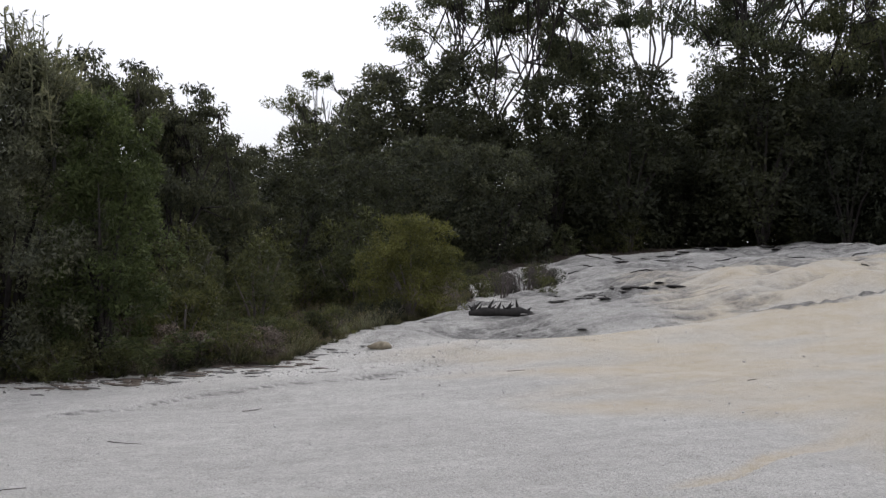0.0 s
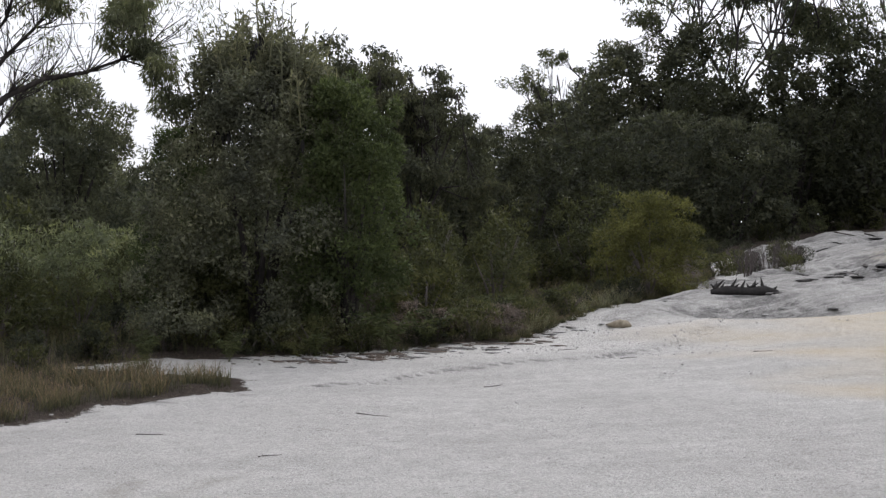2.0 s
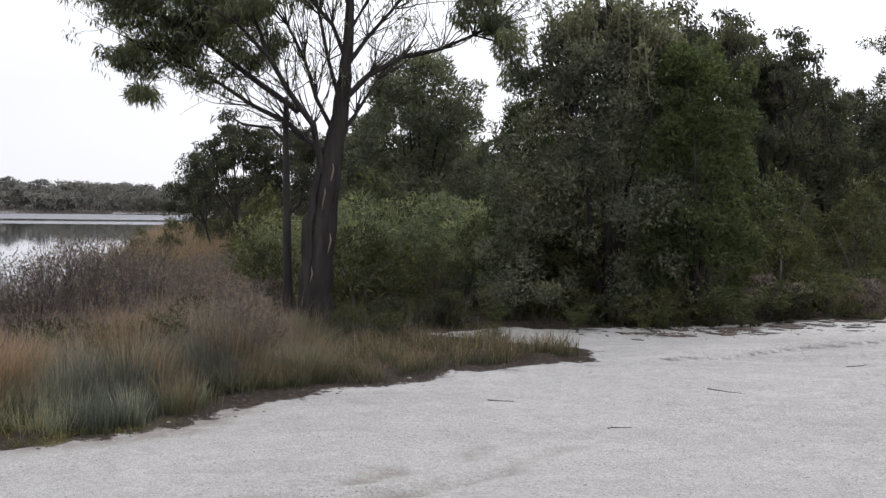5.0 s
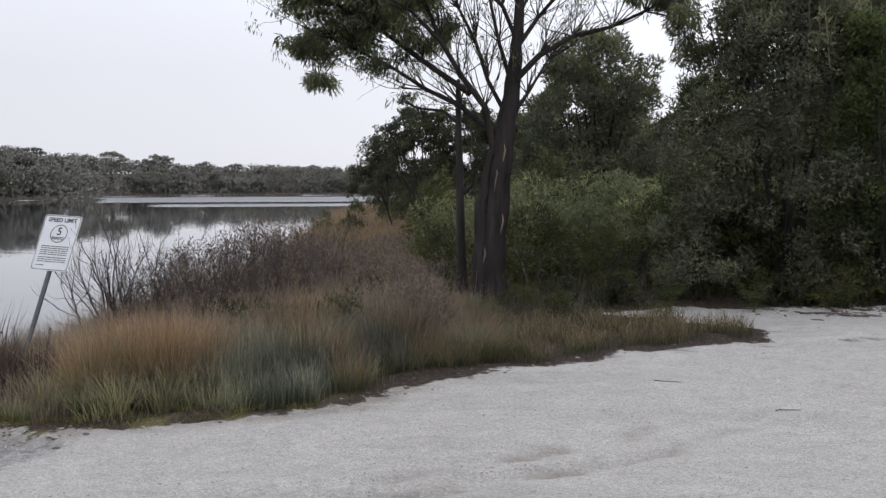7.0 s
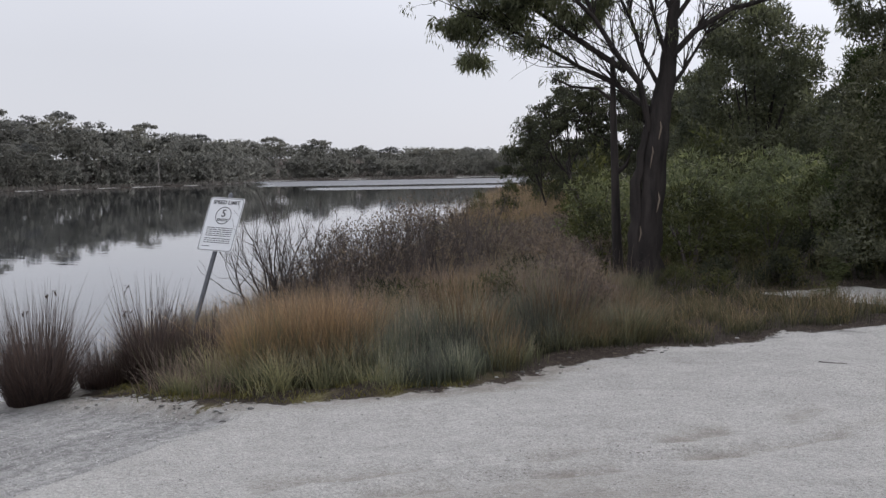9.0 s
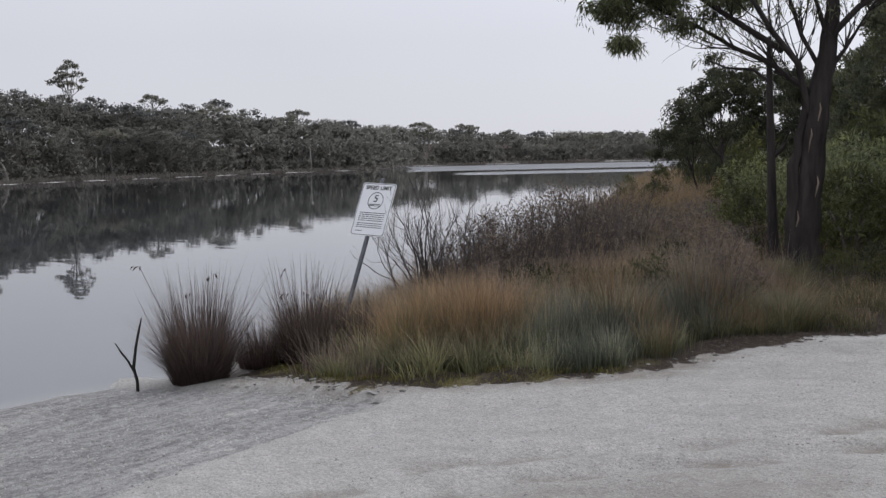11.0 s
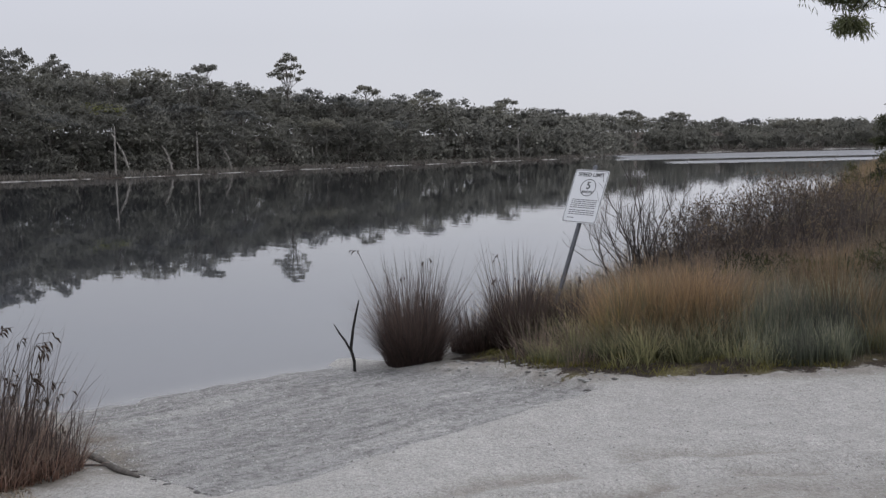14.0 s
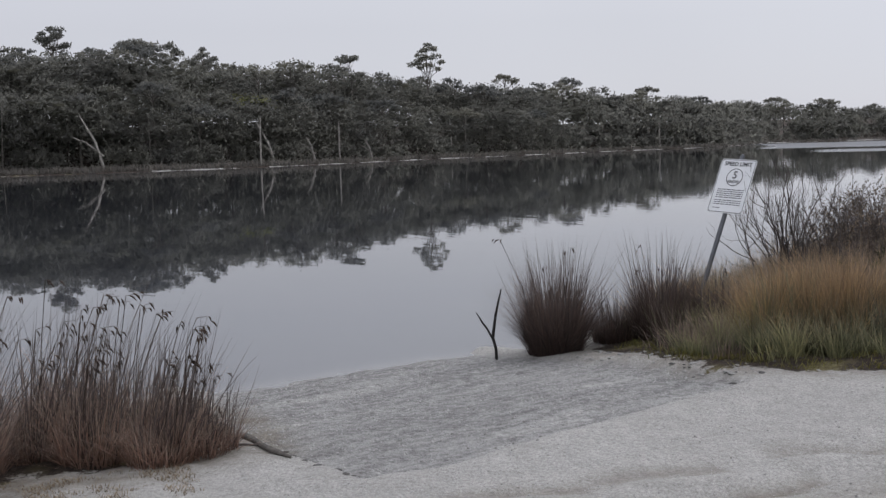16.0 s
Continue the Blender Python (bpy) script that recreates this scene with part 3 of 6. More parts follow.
def tube(shape, path, radii, sides=6, gnarl=0.0, rng=None):
    """A tapering limb along a path; gnarl: how far its surface is uneven."""
    p = np.asarray(path, float)
    d = np.gradient(p, axis=0)
    d /= np.linalg.norm(d, axis=1)[:, None] + 1e-9
    ref = np.where(np.abs(d[:, 2:3]) > 0.9, np.array([[1.0, 0, 0]]), np.array([[0, 0, 1.0]]))
    a = np.cross(d, ref)
    a /= np.linalg.norm(a, axis=1)[:, None] + 1e-9
    b = np.cross(d, a)
    th = np.arange(sides) * 2 * np.pi / sides
    ring = p[:, None] + np.asarray(radii)[:, None, None] * (a[:, None] * np.cos(th)[None, :, None] + b[:, None] * np.sin(th)[None, :, None])
    if gnarl:
        rough = 1 + gnarl * (rng.normal(size=(1, sides)) + 0.6 * rng.normal(size=(len(p), sides)))
        ring = p[:, None] + (ring - p[:, None]) * rough[:, :, None]
    n = len(p)
    i = np.arange(n * sides).reshape(n, sides)
    j = np.roll(i, -1, axis=1)
    quads = np.stack([i[:-1], j[:-1], j[1:], i[1:]], -1).reshape(-1, 4)
    tip = len(ring.reshape(-1, 3))
    caps = np.stack([i[-1], j[-1], np.full(sides, tip)], -1)
    shape.add(np.concatenate([ring.reshape(-1, 3), p[-1:] + d[-1:] * radii[-1]]), quads, caps)


def unit(v):
    return v / (np.linalg.norm(v, axis=-1, keepdims=True) + 1e-9)


def leaves(shape, at, way, length, width, rng, bend=0.25, face=None):
    """Pointed leaves with a raised midrib, one at each place; face: the way that their upper sides look."""
    at, way = np.asarray(at, float), unit(np.asarray(way, float))
    n = len(at)
    if face is not None:
        way = unit(np.cross(face, rng.normal(size=(n, 3))))
    side = unit(np.cross(way, unit(rng.normal(size=(n, 3))) if face is None else face))
    up = np.cross(side, way)
    ln = (length * rng.uniform(0.65, 1.3, n))[:, None]
    w = (width * rng.uniform(0.7, 1.25, n))[:, None]
    mid = at + way * ln * 0.45
    v = np.stack([at, mid + side * w / 2 - up * w * bend, at + way * ln, mid - side * w / 2 - up * w * bend], 1)
    i = np.arange(n * 4).reshape(n, 4)
    shape.add(v, t=np.stack([i[:, [0, 1, 2]], i[:, [0, 2, 3]]], 1))


def grow(shape, rng, p, d, length, r, level, tips, spread=0.75, lift=0.12, kids=3, wander=0.16, keep=0.42, sides=5):
    """A limb and its branches; where they end goes into tips."""
    n = 5
    path, radii = [np.array(p, float)], [r]
    d = unit(np.array(d, float))
    for k in range(n):
        d = unit(d + rng.normal(size=3) * wander + np.array([0, 0, lift]))
        path.append(path[-1] + d * length / n)
        radii.append(r * (1 - (1 - keep) * (k + 1) / n))
    tube(shape, path, radii, sides if level > 0 else 3)
    if level <= 0:
        tips.append((path[-1], d))
        tips.append((path[3], d))
        return
    for _ in range(kids):
        k = rng.randint(2, n + 1)
        out = unit(d + rng.normal(size=3) * spread)
        grow(shape, rng, path[k], out, length * rng.uniform(0.5, 0.75), radii[k] * rng.uniform(0.5, 0.75), level - 1, tips, spread, lift, kids, wander, keep, sides)
    grow(shape, rng, path[-1], d, length * rng.uniform(0.5, 0.7), radii[-1], level - 1, tips, spread, lift, kids, wander, keep, sides)


def clump_leaves(shape, rng, tips, each, spread, length, width, droop=0.6):
    """Leaves hung round the ends of the twigs."""
    ends = np.array([t[0] for t in tips])
    dirs = np.array([t[1] for t in tips])
    at = np.repeat(ends, each, axis=0) + rng.normal(size=(len(ends) * each, 3)) * spread
    way = np.repeat(dirs, each, axis=0) * 0.5 + rng.normal(size=at.shape) * 0.7 + np.array([0, 0, -droop])
    leaves(shape, at, way, length, width, rng)


def empty(name, label, category, group="", at=None):
    ob = tagged(new(name), label, category, group)
    if at is not None:
        ob.matrix_basis = at
    return ob


def leaf_mass(crown, rng, tip, size, n, leaf, thin=0.4, flat=0.72):
    """One mass of hanging leaves: a few overlapping tufts round the end of a branch."""
    hearts = tip + rng.normal(size=(5, 3)) * size * np.array([0.42, 0.42, 0.24])
    pick = rng.randint(0, 5, n)
    o = unit(rng.normal(size=(n, 3)))
    at = hearts[pick] + o * (rng.uniform(0.25, 1.0, (n, 1)) ** 0.6) * size * 0.44 * np.array([1, 1, flat])
    leaves(crown, at, o * 0.35 + rng.normal(size=o.shape) * 0.45 - np.array([0, 0, 0.75]), leaf, leaf * thin, rng)
    return hearts


def gum_tree(rng, tall, wide, clumps, leaf=0.2, bark=BARK, foliage=GUM_LEAF, lean=0.0, stems=1, label="", bare=0.5, puff=0.42, low=0.5, each=150, girth=1.0):
    """A eucalypt: bare forking limbs that carry separate leafy masses under a domed outline."""
    tree = empty("gum_tree", label or "tall dark eucalypt with bare forked limbs and clumped leaves", "tree", "trees of the wood edge")
    wood, crown = Shape(), Shape()
    for s in range(stems):
        foot = np.array([0.3 * s, 0.1 * s, -0.15])
        d = unit(np.array([lean + (s - (stems - 1) / 2) * 0.22, rng.normal() * 0.08, 1.0]))
        path, p = [foot], foot
        for k in range(6):
            d = unit(d + rng.normal(size=3) * 0.07)
            p = p + d * tall * bare / 6
            path.append(p)
        tube(wood, path, np.linspace(tall * 0.015, tall * 0.008, 7) * girth, 7)
        n_limb = 6 if stems == 1 else 4
        top = path[-1]
        turn = rng.uniform(0, 6.28)
        for j in range(n_limb):
            a = turn + j * 6.28 / n_limb + rng.uniform(-0.4, 0.4)
            share = 0.12 if j == 0 else rng.uniform(0.35, 0.85)
            reach = share * wide / 2
            start = path[rng.randint(4, 7)]
            end = np.array([top[0] + math.cos(a) * reach, top[1] + math.sin(a) * reach, tall * (low + (0.95 - low) * math.sqrt(1 - share * share) * rng.uniform(0.8, 1.0))])
            limb = [start]
            for k in range(1, 6):
                f = k / 5
                q = start + (end - start) * np.array([f ** 0.8, f ** 0.8, f ** 1.15]) + rng.normal(size=3) * 0.012 * tall * (f < 1)
                limb.append(q)
            tube(wood, limb, np.linspace(tall * 0.0065, tall * 0.0026, 6) * girth, 6)
            for _ in range(max(2, clumps // (stems * n_limb))):
                tip = end + rng.normal(size=3) * np.array([0.17 * wide, 0.17 * wide, 0.10 * tall])
                out = tip[:2] - top[:2]
                r = min(1.0, np.hypot(*out) / (wide / 2))
                tip[:2] = top[:2] + out * min(1.0, r / (np.hypot(*out) / (wide / 2) + 1e-6))
                roof = tall * (low + (1 - low) * math.sqrt(max(0.0, 1 - r * r)))
                tip[2] = tall * (low - 0.06) + (roof - tall * (low - 0.06)) * rng.uniform(0.0, 1.0) ** 0.55 - puff * 0.4
                root = limb[rng.randint(2, 6)]
                bow = root + (tip - root) * 0.55 + rng.normal(size=3) * 0.02 * tall - np.array([0, 0, 0.012 * tall])
                tube(wood, [root, bow, tip], [tall * 0.0034, tall * 0.0024, tall * 0.0011], 4)
                for h in leaf_mass(crown, rng, tip, puff * rng.uniform(0.7, 1.35), rng.randint(int(each * 0.6), int(each * 1.3)), leaf):
                    tube(wood, [bow, (bow + h) / 2 + rng.normal(size=3) * 0.05, h], [tall * 0.0016, tall * 0.0012, tall * 0.0007], 3)
    part("trunk", wood.mesh("trunk", True), bark, tree)
    part("crown", crown.mesh("crown"), foliage, tree)
    return tree


def lumpy(rng, n, wide, tall, foot=0.05, lumps=14, shell=0.5, taper=0.0):
    """Places for leaves in an uneven crown of many separate sprays, and their outward ways."""
    m = lumps * 5
    z = foot + (0.93 - foot) * rng.uniform(0, 1, m)
    prof = np.sqrt(np.clip(1 - ((z - 0.34) / 0.66) ** 2, 0.06, 1)) * (1 - taper * z)
    a = rng.uniform(0, 6.28, m)
    lobe = 1 + 0.22 * np.sin(2 * a + rng.uniform(0, 6)) + 0.16 * np.sin(5 * a + z * 9 + rng.uniform(0, 6))
    r = prof * np.sqrt(rng.uniform(0.12, 1, m)) * 0.8 * lobe ** (0.5 if lumps > 30 else 1)
    c = np.stack([np.cos(a) * r, np.sin(a) * r, z], 1)
    c[0] = (0, 0, 0.92)
    away = unit(c - np.array([0, 0, 0.35]))
    size = rng.uniform(0.12, 0.27, m) * (14 / lumps) ** 0.33
    k = rng.randint(0, m, n)
    o = unit(rng.normal(size=(n, 3)) + away[k] * 0.5 + np.array([0, 0, 0.25]))
    at = c[k] + o * (size[k] * (1 - shell * rng.uniform(0, 1, n) ** 2))[:, None] * np.array([1, 1, 0.42])
    at[:, 2] = np.abs(at[:, 2])
    wid = np.percentile(np.hypot(at[:, 0], at[:, 1]), 99)
    at = at / np.array([wid, wid, np.percentile(at[:, 2], 99.7)])
    return at * np.array([wide / 2, wide / 2, tall]), o


def bush(rng, name, wide, tall, n, leaf, ratio, foliage, label, category="shrub", bark=TWIG, lumps=14, upward=0.5, group="", shell=0.5, foot=0.05, taper=0.0):
    """A shrub: a few stems inside a lobed crown of single leaves."""
    ob = empty(name, label, category, group)
    wood, crown = Shape(), Shape()
    for _ in range(6):
        a = rng.uniform(0, 6.28)
        tip = np.array([math.cos(a) * wide * 0.3, math.sin(a) * wide * 0.3, tall * rng.uniform(0.55, 0.85)])
        mid = tip * np.array([0.35, 0.35, 0.5])
        tube(wood, [np.array([0, 0, -0.1]), mid, tip], [0.012 * tall + 0.01, 0.008 * tall + 0.006, 0.003], 5)
    at, o = lumpy(rng, n, wide, tall, foot, lumps, shell, taper)
    half = n // 2
    leaves(crown, at[:half], o[:half] + rng.normal(size=(half, 3)) * 0.6 + np.array([0, 0, upward]), leaf, leaf * ratio, rng)
    leaves(crown, at[half:], o[half:], leaf, leaf * ratio * 1.5, rng, face=unit(o[half:] + rng.normal(size=(n - half, 3)) * 0.45 + np.array([0, 0, 0.7])))
    part("stem", wood.mesh("stem", True), bark, ob)
    part("crown", crown.mesh("crown"), foliage, ob)
    return ob


def blades(shape, rng, at, tall, width, lean=0.25, bend=0.35, steps=3, heart=None, tint=0.5):
    """Curved grass blades that taper to a point."""
    at = np.asarray(at, float)
    n = len(at)
    h = np.asarray(tall) * rng.uniform(0.45, 1.25, n)
    a = rng.uniform(0, 6.28, n)
    if heart is not None:
        a = np.arctan2(at[:, 1] - heart[:, 1], at[:, 0] - heart[:, 0]) + rng.normal(size=n) * 0.7
    out = np.stack([np.cos(a), np.sin(a), 0 * a], 1)
    side = np.stack([-np.sin(a + rng.normal(size=n)), np.cos(a), 0 * a], 1)
    side = unit(side)
    lean = np.abs(rng.normal(size=n)) * lean
    bow = np.abs(rng.normal(size=n)) * bend
    rows, along = [], []
    for k in range(steps):
        f = k / steps
        c = at + out * (lean * f + bow * f * f)[:, None] * h[:, None] + np.array([0, 0, 1.0]) * (h * (f - 0.25 * bow * f * f))[:, None]
        w = width * (1 - 0.75 * f)
        rows += [c - side * w / 2, c + side * w / 2]
        along += [np.full(n, f)] * 2
    rows.append(at + out * (lean + bow)[:, None] * h[:, None] + np.array([0, 0, 1.0]) * (h * (1 - 0.25 * bow))[:, None])
    along.append(np.ones(n))
    m = 2 * steps + 1
    v = np.stack(rows, 1)
    i = np.arange(n * m).reshape(n, m)
    q = np.concatenate([i[:, [2 * k, 2 * k + 1, 2 * k + 3, 2 * k + 2]] for k in range(steps - 1)]) if steps > 1 else None
    t = i[:, [m - 3, m - 2, m - 1]]
    shape.add(v, q, t, np.stack(along, 1), tint)


def polar(az, far):
    return -math.sin(radians(az)) * far, math.cos(radians(az)) * far


def stand(az, far, turn=0.0, scale=1.0, sink=0.03, dx=0.0):
    """The pose of a plant on the ground at that bearing and distance from the middle of the pad."""
    x, y = polar(az, far)
    return pose(x, y, height(x, y) - sink, 0, 0, turn) @ Matrix.Diagonal((scale, scale, scale, 1))


def put(ob, m):
    ob.matrix_basis = m
    return ob


def again(ob, m):
    """Another plant of the same mesh, scaled as m says."""
    c = copy_thing(ob, m)
    c.matrix_basis = m
    return c

# ---- the trees ----
def main_gum():
    """The rough-barked eucalypt on the bank, with a second thin stem beside it."""
    rng = np.random.RandomState(11)
    tree = empty("eucalyptus", "dark rough-barked eucalypt with drooping leaves above the grass bank", "tree")
    wood, crown = Shape(), Shape()
    stem = [(0.0, 0.0), (0.06, 0.94), (0.12, 1.63), (0.2, 2.49), (0.28, 3.0), (0.36, 3.51), (0.42, 4.2), (0.45, 4.8), (0.47, 5.57), (0.53, 6.34)]
    levels = np.linspace(0, 6.34, 34)
    across = np.interp(levels, [z for _, z in stem], [x for x, _ in stem])
    girth = np.interp(levels, [z for _, z in stem], [0.25, 0.178, 0.162, 0.15, 0.125, 0.105, 0.08, 0.06, 0.045, 0.02])
    tube(wood, np.stack([across + 0.012 * rng.normal(size=34), 0.012 * rng.normal(size=34), levels - 0.1], 1), girth, 16, 0.13, rng)
    low_z = np.linspace(0, 2.6, 14)
    tube(wood, np.stack([np.interp(low_z, [0, 0.94, 1.63, 2.15, 2.6], [-0.13, -0.14, -0.10, -0.02, 0.1]) + 0.012 * rng.normal(size=14), -0.04 + 0 * low_z, low_z - 0.05], 1), np.linspace(0.13, 0.05, 14), 10, 0.15, rng)
    limbs = [
        [(0.15, 2.57), (-0.11, 2.76), (-0.45, 3.04), (-0.97, 3.3), (-1.49, 3.64), (-1.92, 3.86), (-2.44, 4.11)],
        [(0.07, 2.3), (-0.07, 3.0), (-0.41, 3.43), (-0.72, 3.94), (-1.16, 4.37), (-1.76, 4.67)],
        [(0.24, 2.91), (-0.03, 3.43), (-0.21, 4.03), (-0.47, 4.54), (-0.86, 5.06)],
        [(0.33, 3.34), (0.14, 3.94), (0.0, 4.54), (-0.18, 5.31)],
        [(0.37, 3.38), (0.74, 3.77), (1.25, 4.07), (1.85, 4.22), (2.36, 4.46), (2.74, 4.67)],
        [(0.39, 3.86), (0.73, 4.37), (1.15, 4.88), (1.49, 5.4)],
        [(0.43, 4.37), (0.72, 4.88), (0.89, 5.48)],
        [(0.28, 2.81), (0.57, 3.21), (0.91, 3.77)],
        [(-0.28, 3.2), (-0.97, 3.68), (-1.67, 4.2), (-2.27, 4.54), (-2.7, 4.71)],
        [(0.45, 4.8), (0.2, 5.4), (-0.3, 5.9), (-0.9, 6.2)],
        [(0.47, 5.2), (0.9, 5.8), (1.5, 6.2)],
        [(0.41, 4.0), (0.2, 4.5), (-0.5, 5.3), (-1.3, 5.7), (-2.0, 5.8)]]
    nodes = []
    for k, limb in enumerate(limbs):
        slant = rng.uniform(-0.5, 0.5)
        path = [np.array([x, slant * math.hypot(x - limb[0][0], z - limb[0][1]) + rng.normal() * 0.03, z]) for x, z in limb]
        r0 = 0.056 if k in (0, 1, 4, 8) else 0.04
        tube(wood, path, np.linspace(r0, 0.014, len(path)), 6)
        for j in range(1, len(path)):
            d = unit(path[j] - path[j - 1])
            nodes.append(path[j])
            nodes.append((path[j] + path[j - 1]) / 2)
            for _ in range(8):
                out = unit(d + rng.normal(size=3) * 0.5 + np.array([0, 0, 0.3]))
                ends = []
                grow(wood, rng, path[j], out, 0.85 * rng.uniform(0.6, 1.25), 0.011, 1, ends, 0.5, 0.08, 2, sides=4)
                bare_twigs = path[j][0] > 0.3 and path[j][2] < 4.6 or path[j][0] > -0.9 and path[j][2] < 4.3
                for end, _ in ends:
                    if rng.uniform() < (0.1 if bare_twigs else 0.5):
                        leaf_mass(crown, rng, end, 0.22, 22, 0.12, 0.16, 1.0)
    nodes = np.array(nodes)
    # the heavy hanging masses: across, up, half width
    masses = [(-2.72, 4.45, 0.38), (-2.6, 3.95, 0.38), (-2.5, 3.45, 0.28), (-2.3, 4.2, 0.4), (-2.1, 4.75, 0.45), (-1.75, 4.25, 0.4), (-1.6, 4.7, 0.45), (-1.25, 4.05, 0.34),
              (-1.15, 4.5, 0.4), (-0.8, 4.8, 0.42), (-0.7, 4.15, 0.3), (-2.6, 4.95, 0.5), (-2.0, 5.4, 0.55), (-1.2, 5.4, 0.6), (-0.3, 5.2, 0.4), (-0.6, 6.0, 0.6), (0.4, 6.3, 0.6),
              (1.5, 6.0, 0.55), (2.3, 5.3, 0.5), (2.65, 4.75, 0.42), (2.95, 4.2, 0.36), (3.05, 3.85, 0.26), (2.1, 4.75, 0.3), (1.3, 5.2, 0.3), (-1.7, 3.7, 0.2), (-2.8, 4.1, 0.3)]
    for x, z, r in masses:
        for _ in range(2):
            tip = np.array([x + rng.normal() * r * 0.3, rng.uniform(-0.8, 0.8), z + rng.normal() * r * 0.2])
            root = nodes[np.argmin(np.linalg.norm((nodes - tip) * np.array([1, 0.6, 1.3]), axis=1))]
            tube(wood, [root, (root + tip) / 2 + np.array([0, 0, 0.12]) + rng.normal(size=3) * 0.05, tip], [0.016, 0.011, 0.006], 4)
            for h in leaf_mass(crown, rng, tip, r, int(760 * (r / 0.4) ** 2), 0.12, 0.17, 0.95):
                tube(wood, [tip, (tip + h) / 2 + rng.normal(size=3) * 0.03, h - np.array([0, 0, 0.1])], [0.006, 0.005, 0.003], 3)
    stem_part = part("trunk", wood.mesh("trunk", True), BARK, tree)
    part("crown", crown.mesh("crown"), SWEEP_LEAF, tree)
    # strips of pale shed bark
    for x, z, ln in ((0.10, 1.95, 0.42), (0.22, 2.3, 0.3), (0.19, 1.25, 0.3), (-0.08, 0.75, 0.3)):
        strip = Shape()
        tube(strip, [(x, -0.15, z + ln / 2), (x + 0.015, -0.175, z + 0.05), (x - 0.01, -0.165, z - 0.06), (x - 0.03, -0.15, z - ln / 2)], [0.004, 0.014, 0.011, 0.003], 5)
        part("bark_strip", strip.mesh("bark_strip"), TAN_BARK, stem_part, "pale peeling bark strip")
    x, y = polar(35.3, 17.5)
    put(tree, pose(x, y, height(x, y) - 0.05, 0, 0, 35.3))
    thin = empty("sapling", "thin dark dead stem beside the eucalypt", "tree")
    w2 = Shape()
    tube(w2, [(0, 0, -0.1), (-0.04, 0, 0.9), (-0.05, 0, 1.7), (-0.07, 0, 2.5), (-0.08, 0, 3.35)], [0.085, 0.07, 0.06, 0.05, 0.035], 8)
    tube(w2, [(-0.07, 0, 2.7), (-0.3, 0, 2.9), (-0.7, 0.1, 2.95), (-1.0, 0.1, 3.1)], [0.03, 0.025, 0.018, 0.008], 5)
    tube(w2, [(-0.05, 0, 1.6), (0.12, 0.02, 1.75), (0.2, 0.02, 2.0)], [0.04, 0.035, 0.02], 6)
    part("trunk", w2.mesh("trunk", True), BARK, thin)
    x, y = polar(36.6, 17.7)
    put(thin, pose(x, y, height(x, y), 0, 0, 36.6))


main_gum()


def cone_heads(parent, rng, n, wide, tall):
    """Upright dark flower cones on a banksia."""
    shape = Shape()
    tube(shape, [(0, 0, -0.05), (0, 0, 0.02), (0, 0, 0.10), (0, 0, 0.15)], [0.012, 0.03, 0.03, 0.012], 6)
    me = shape.mesh("cone", True)
    for _ in range(n):
        a, r = rng.uniform(0, 6.28), rng.uniform(0.15, 0.95)
        z = tall * (0.40 + 0.55 * math.sqrt(1 - r * r) * rng.uniform(0.75, 1.0))
        cone = part("cone", me, CHAR, parent)
        slim = (1 - 0.4 * z / tall) * 0.9
        cone.location = (math.cos(a) * r * slim * wide / 2, math.sin(a) * r * slim * wide / 2, z * 0.97)


def big_shrubs():
    rng = np.random.RandomState(21)
    b = bush(rng, "banksia_tree", 3.9, 4.7, 72000, 0.078, 0.34, BANKSIA_LEAF, "big dark banksia with upright cones at the edge of the sand", "tree", BARK, 70, 0.7, shell=0.6, taper=0.28)
    spikes = Shape()
    for _ in range(120):
        a, r = rng.uniform(0, 6.28), rng.uniform(0, 0.75) ** 0.7
        foot = np.array([math.cos(a) * r * 1.5, math.sin(a) * r * 1.5, 4.6 - 1.7 * r * r - 0.25])
        top = foot + np.array([rng.normal() * 0.14, rng.normal() * 0.14, rng.uniform(0.45, 1.1)])
        tube(spikes, [foot, top], [0.012, 0.006], 4)
        k = np.linspace(0.3, 1, 18)[:, None]
        leaves(spikes, foot + (top - foot) * k, unit(rng.normal(size=(18, 3))) + (0, 0, 0.6), 0.13, 0.03, rng)
    part("shoot", spikes.mesh("shoot"), BANKSIA_LEAF, b, "upright leafy shoots at the top")
    cone_heads([c for c in b.children if c.name.startswith("crown")][0], rng, 190, 3.6, 5.1)
    put(b, stand(21.1, 17.9, 40))
    s = bush(rng, "wattle_tree", 2.3, 4.3, 22000, 0.09, 0.3, WATTLE_LEAF, "lighter green wattle growing against the banksia", "tree", BARK, 30, 0.8)
    put(s, stand(16.7, 17.3, 10, 0.93))
    again(s, stand(24.9, 19.5, 110, 0.8))
    d = bush(rng, "cypress_pine", 4.2, 5.3, 34000, 0.13, 0.3, PINE_LEAF, "dense dark conifer behind the eucalypt", "tree", BARK, 44, 0.9, shell=0.6, foot=0.02)
    put(d, stand(30.1, 28.0, 80))
    again(d, stand(30.9, 30.5, 200, 0.92))
    again(d, stand(33.2, 33.0, 130, 0.7))
    g = bush(rng, "round_bush", 2.3, 2.15, 17000, 0.085, 0.22, ROUND_LEAF, "rounded yellow-green bush on the edge of the sand", "bush", TWIG, 60, 0.7)
    put(g, stand(1.7, 24.4, 0))


big_shrubs()


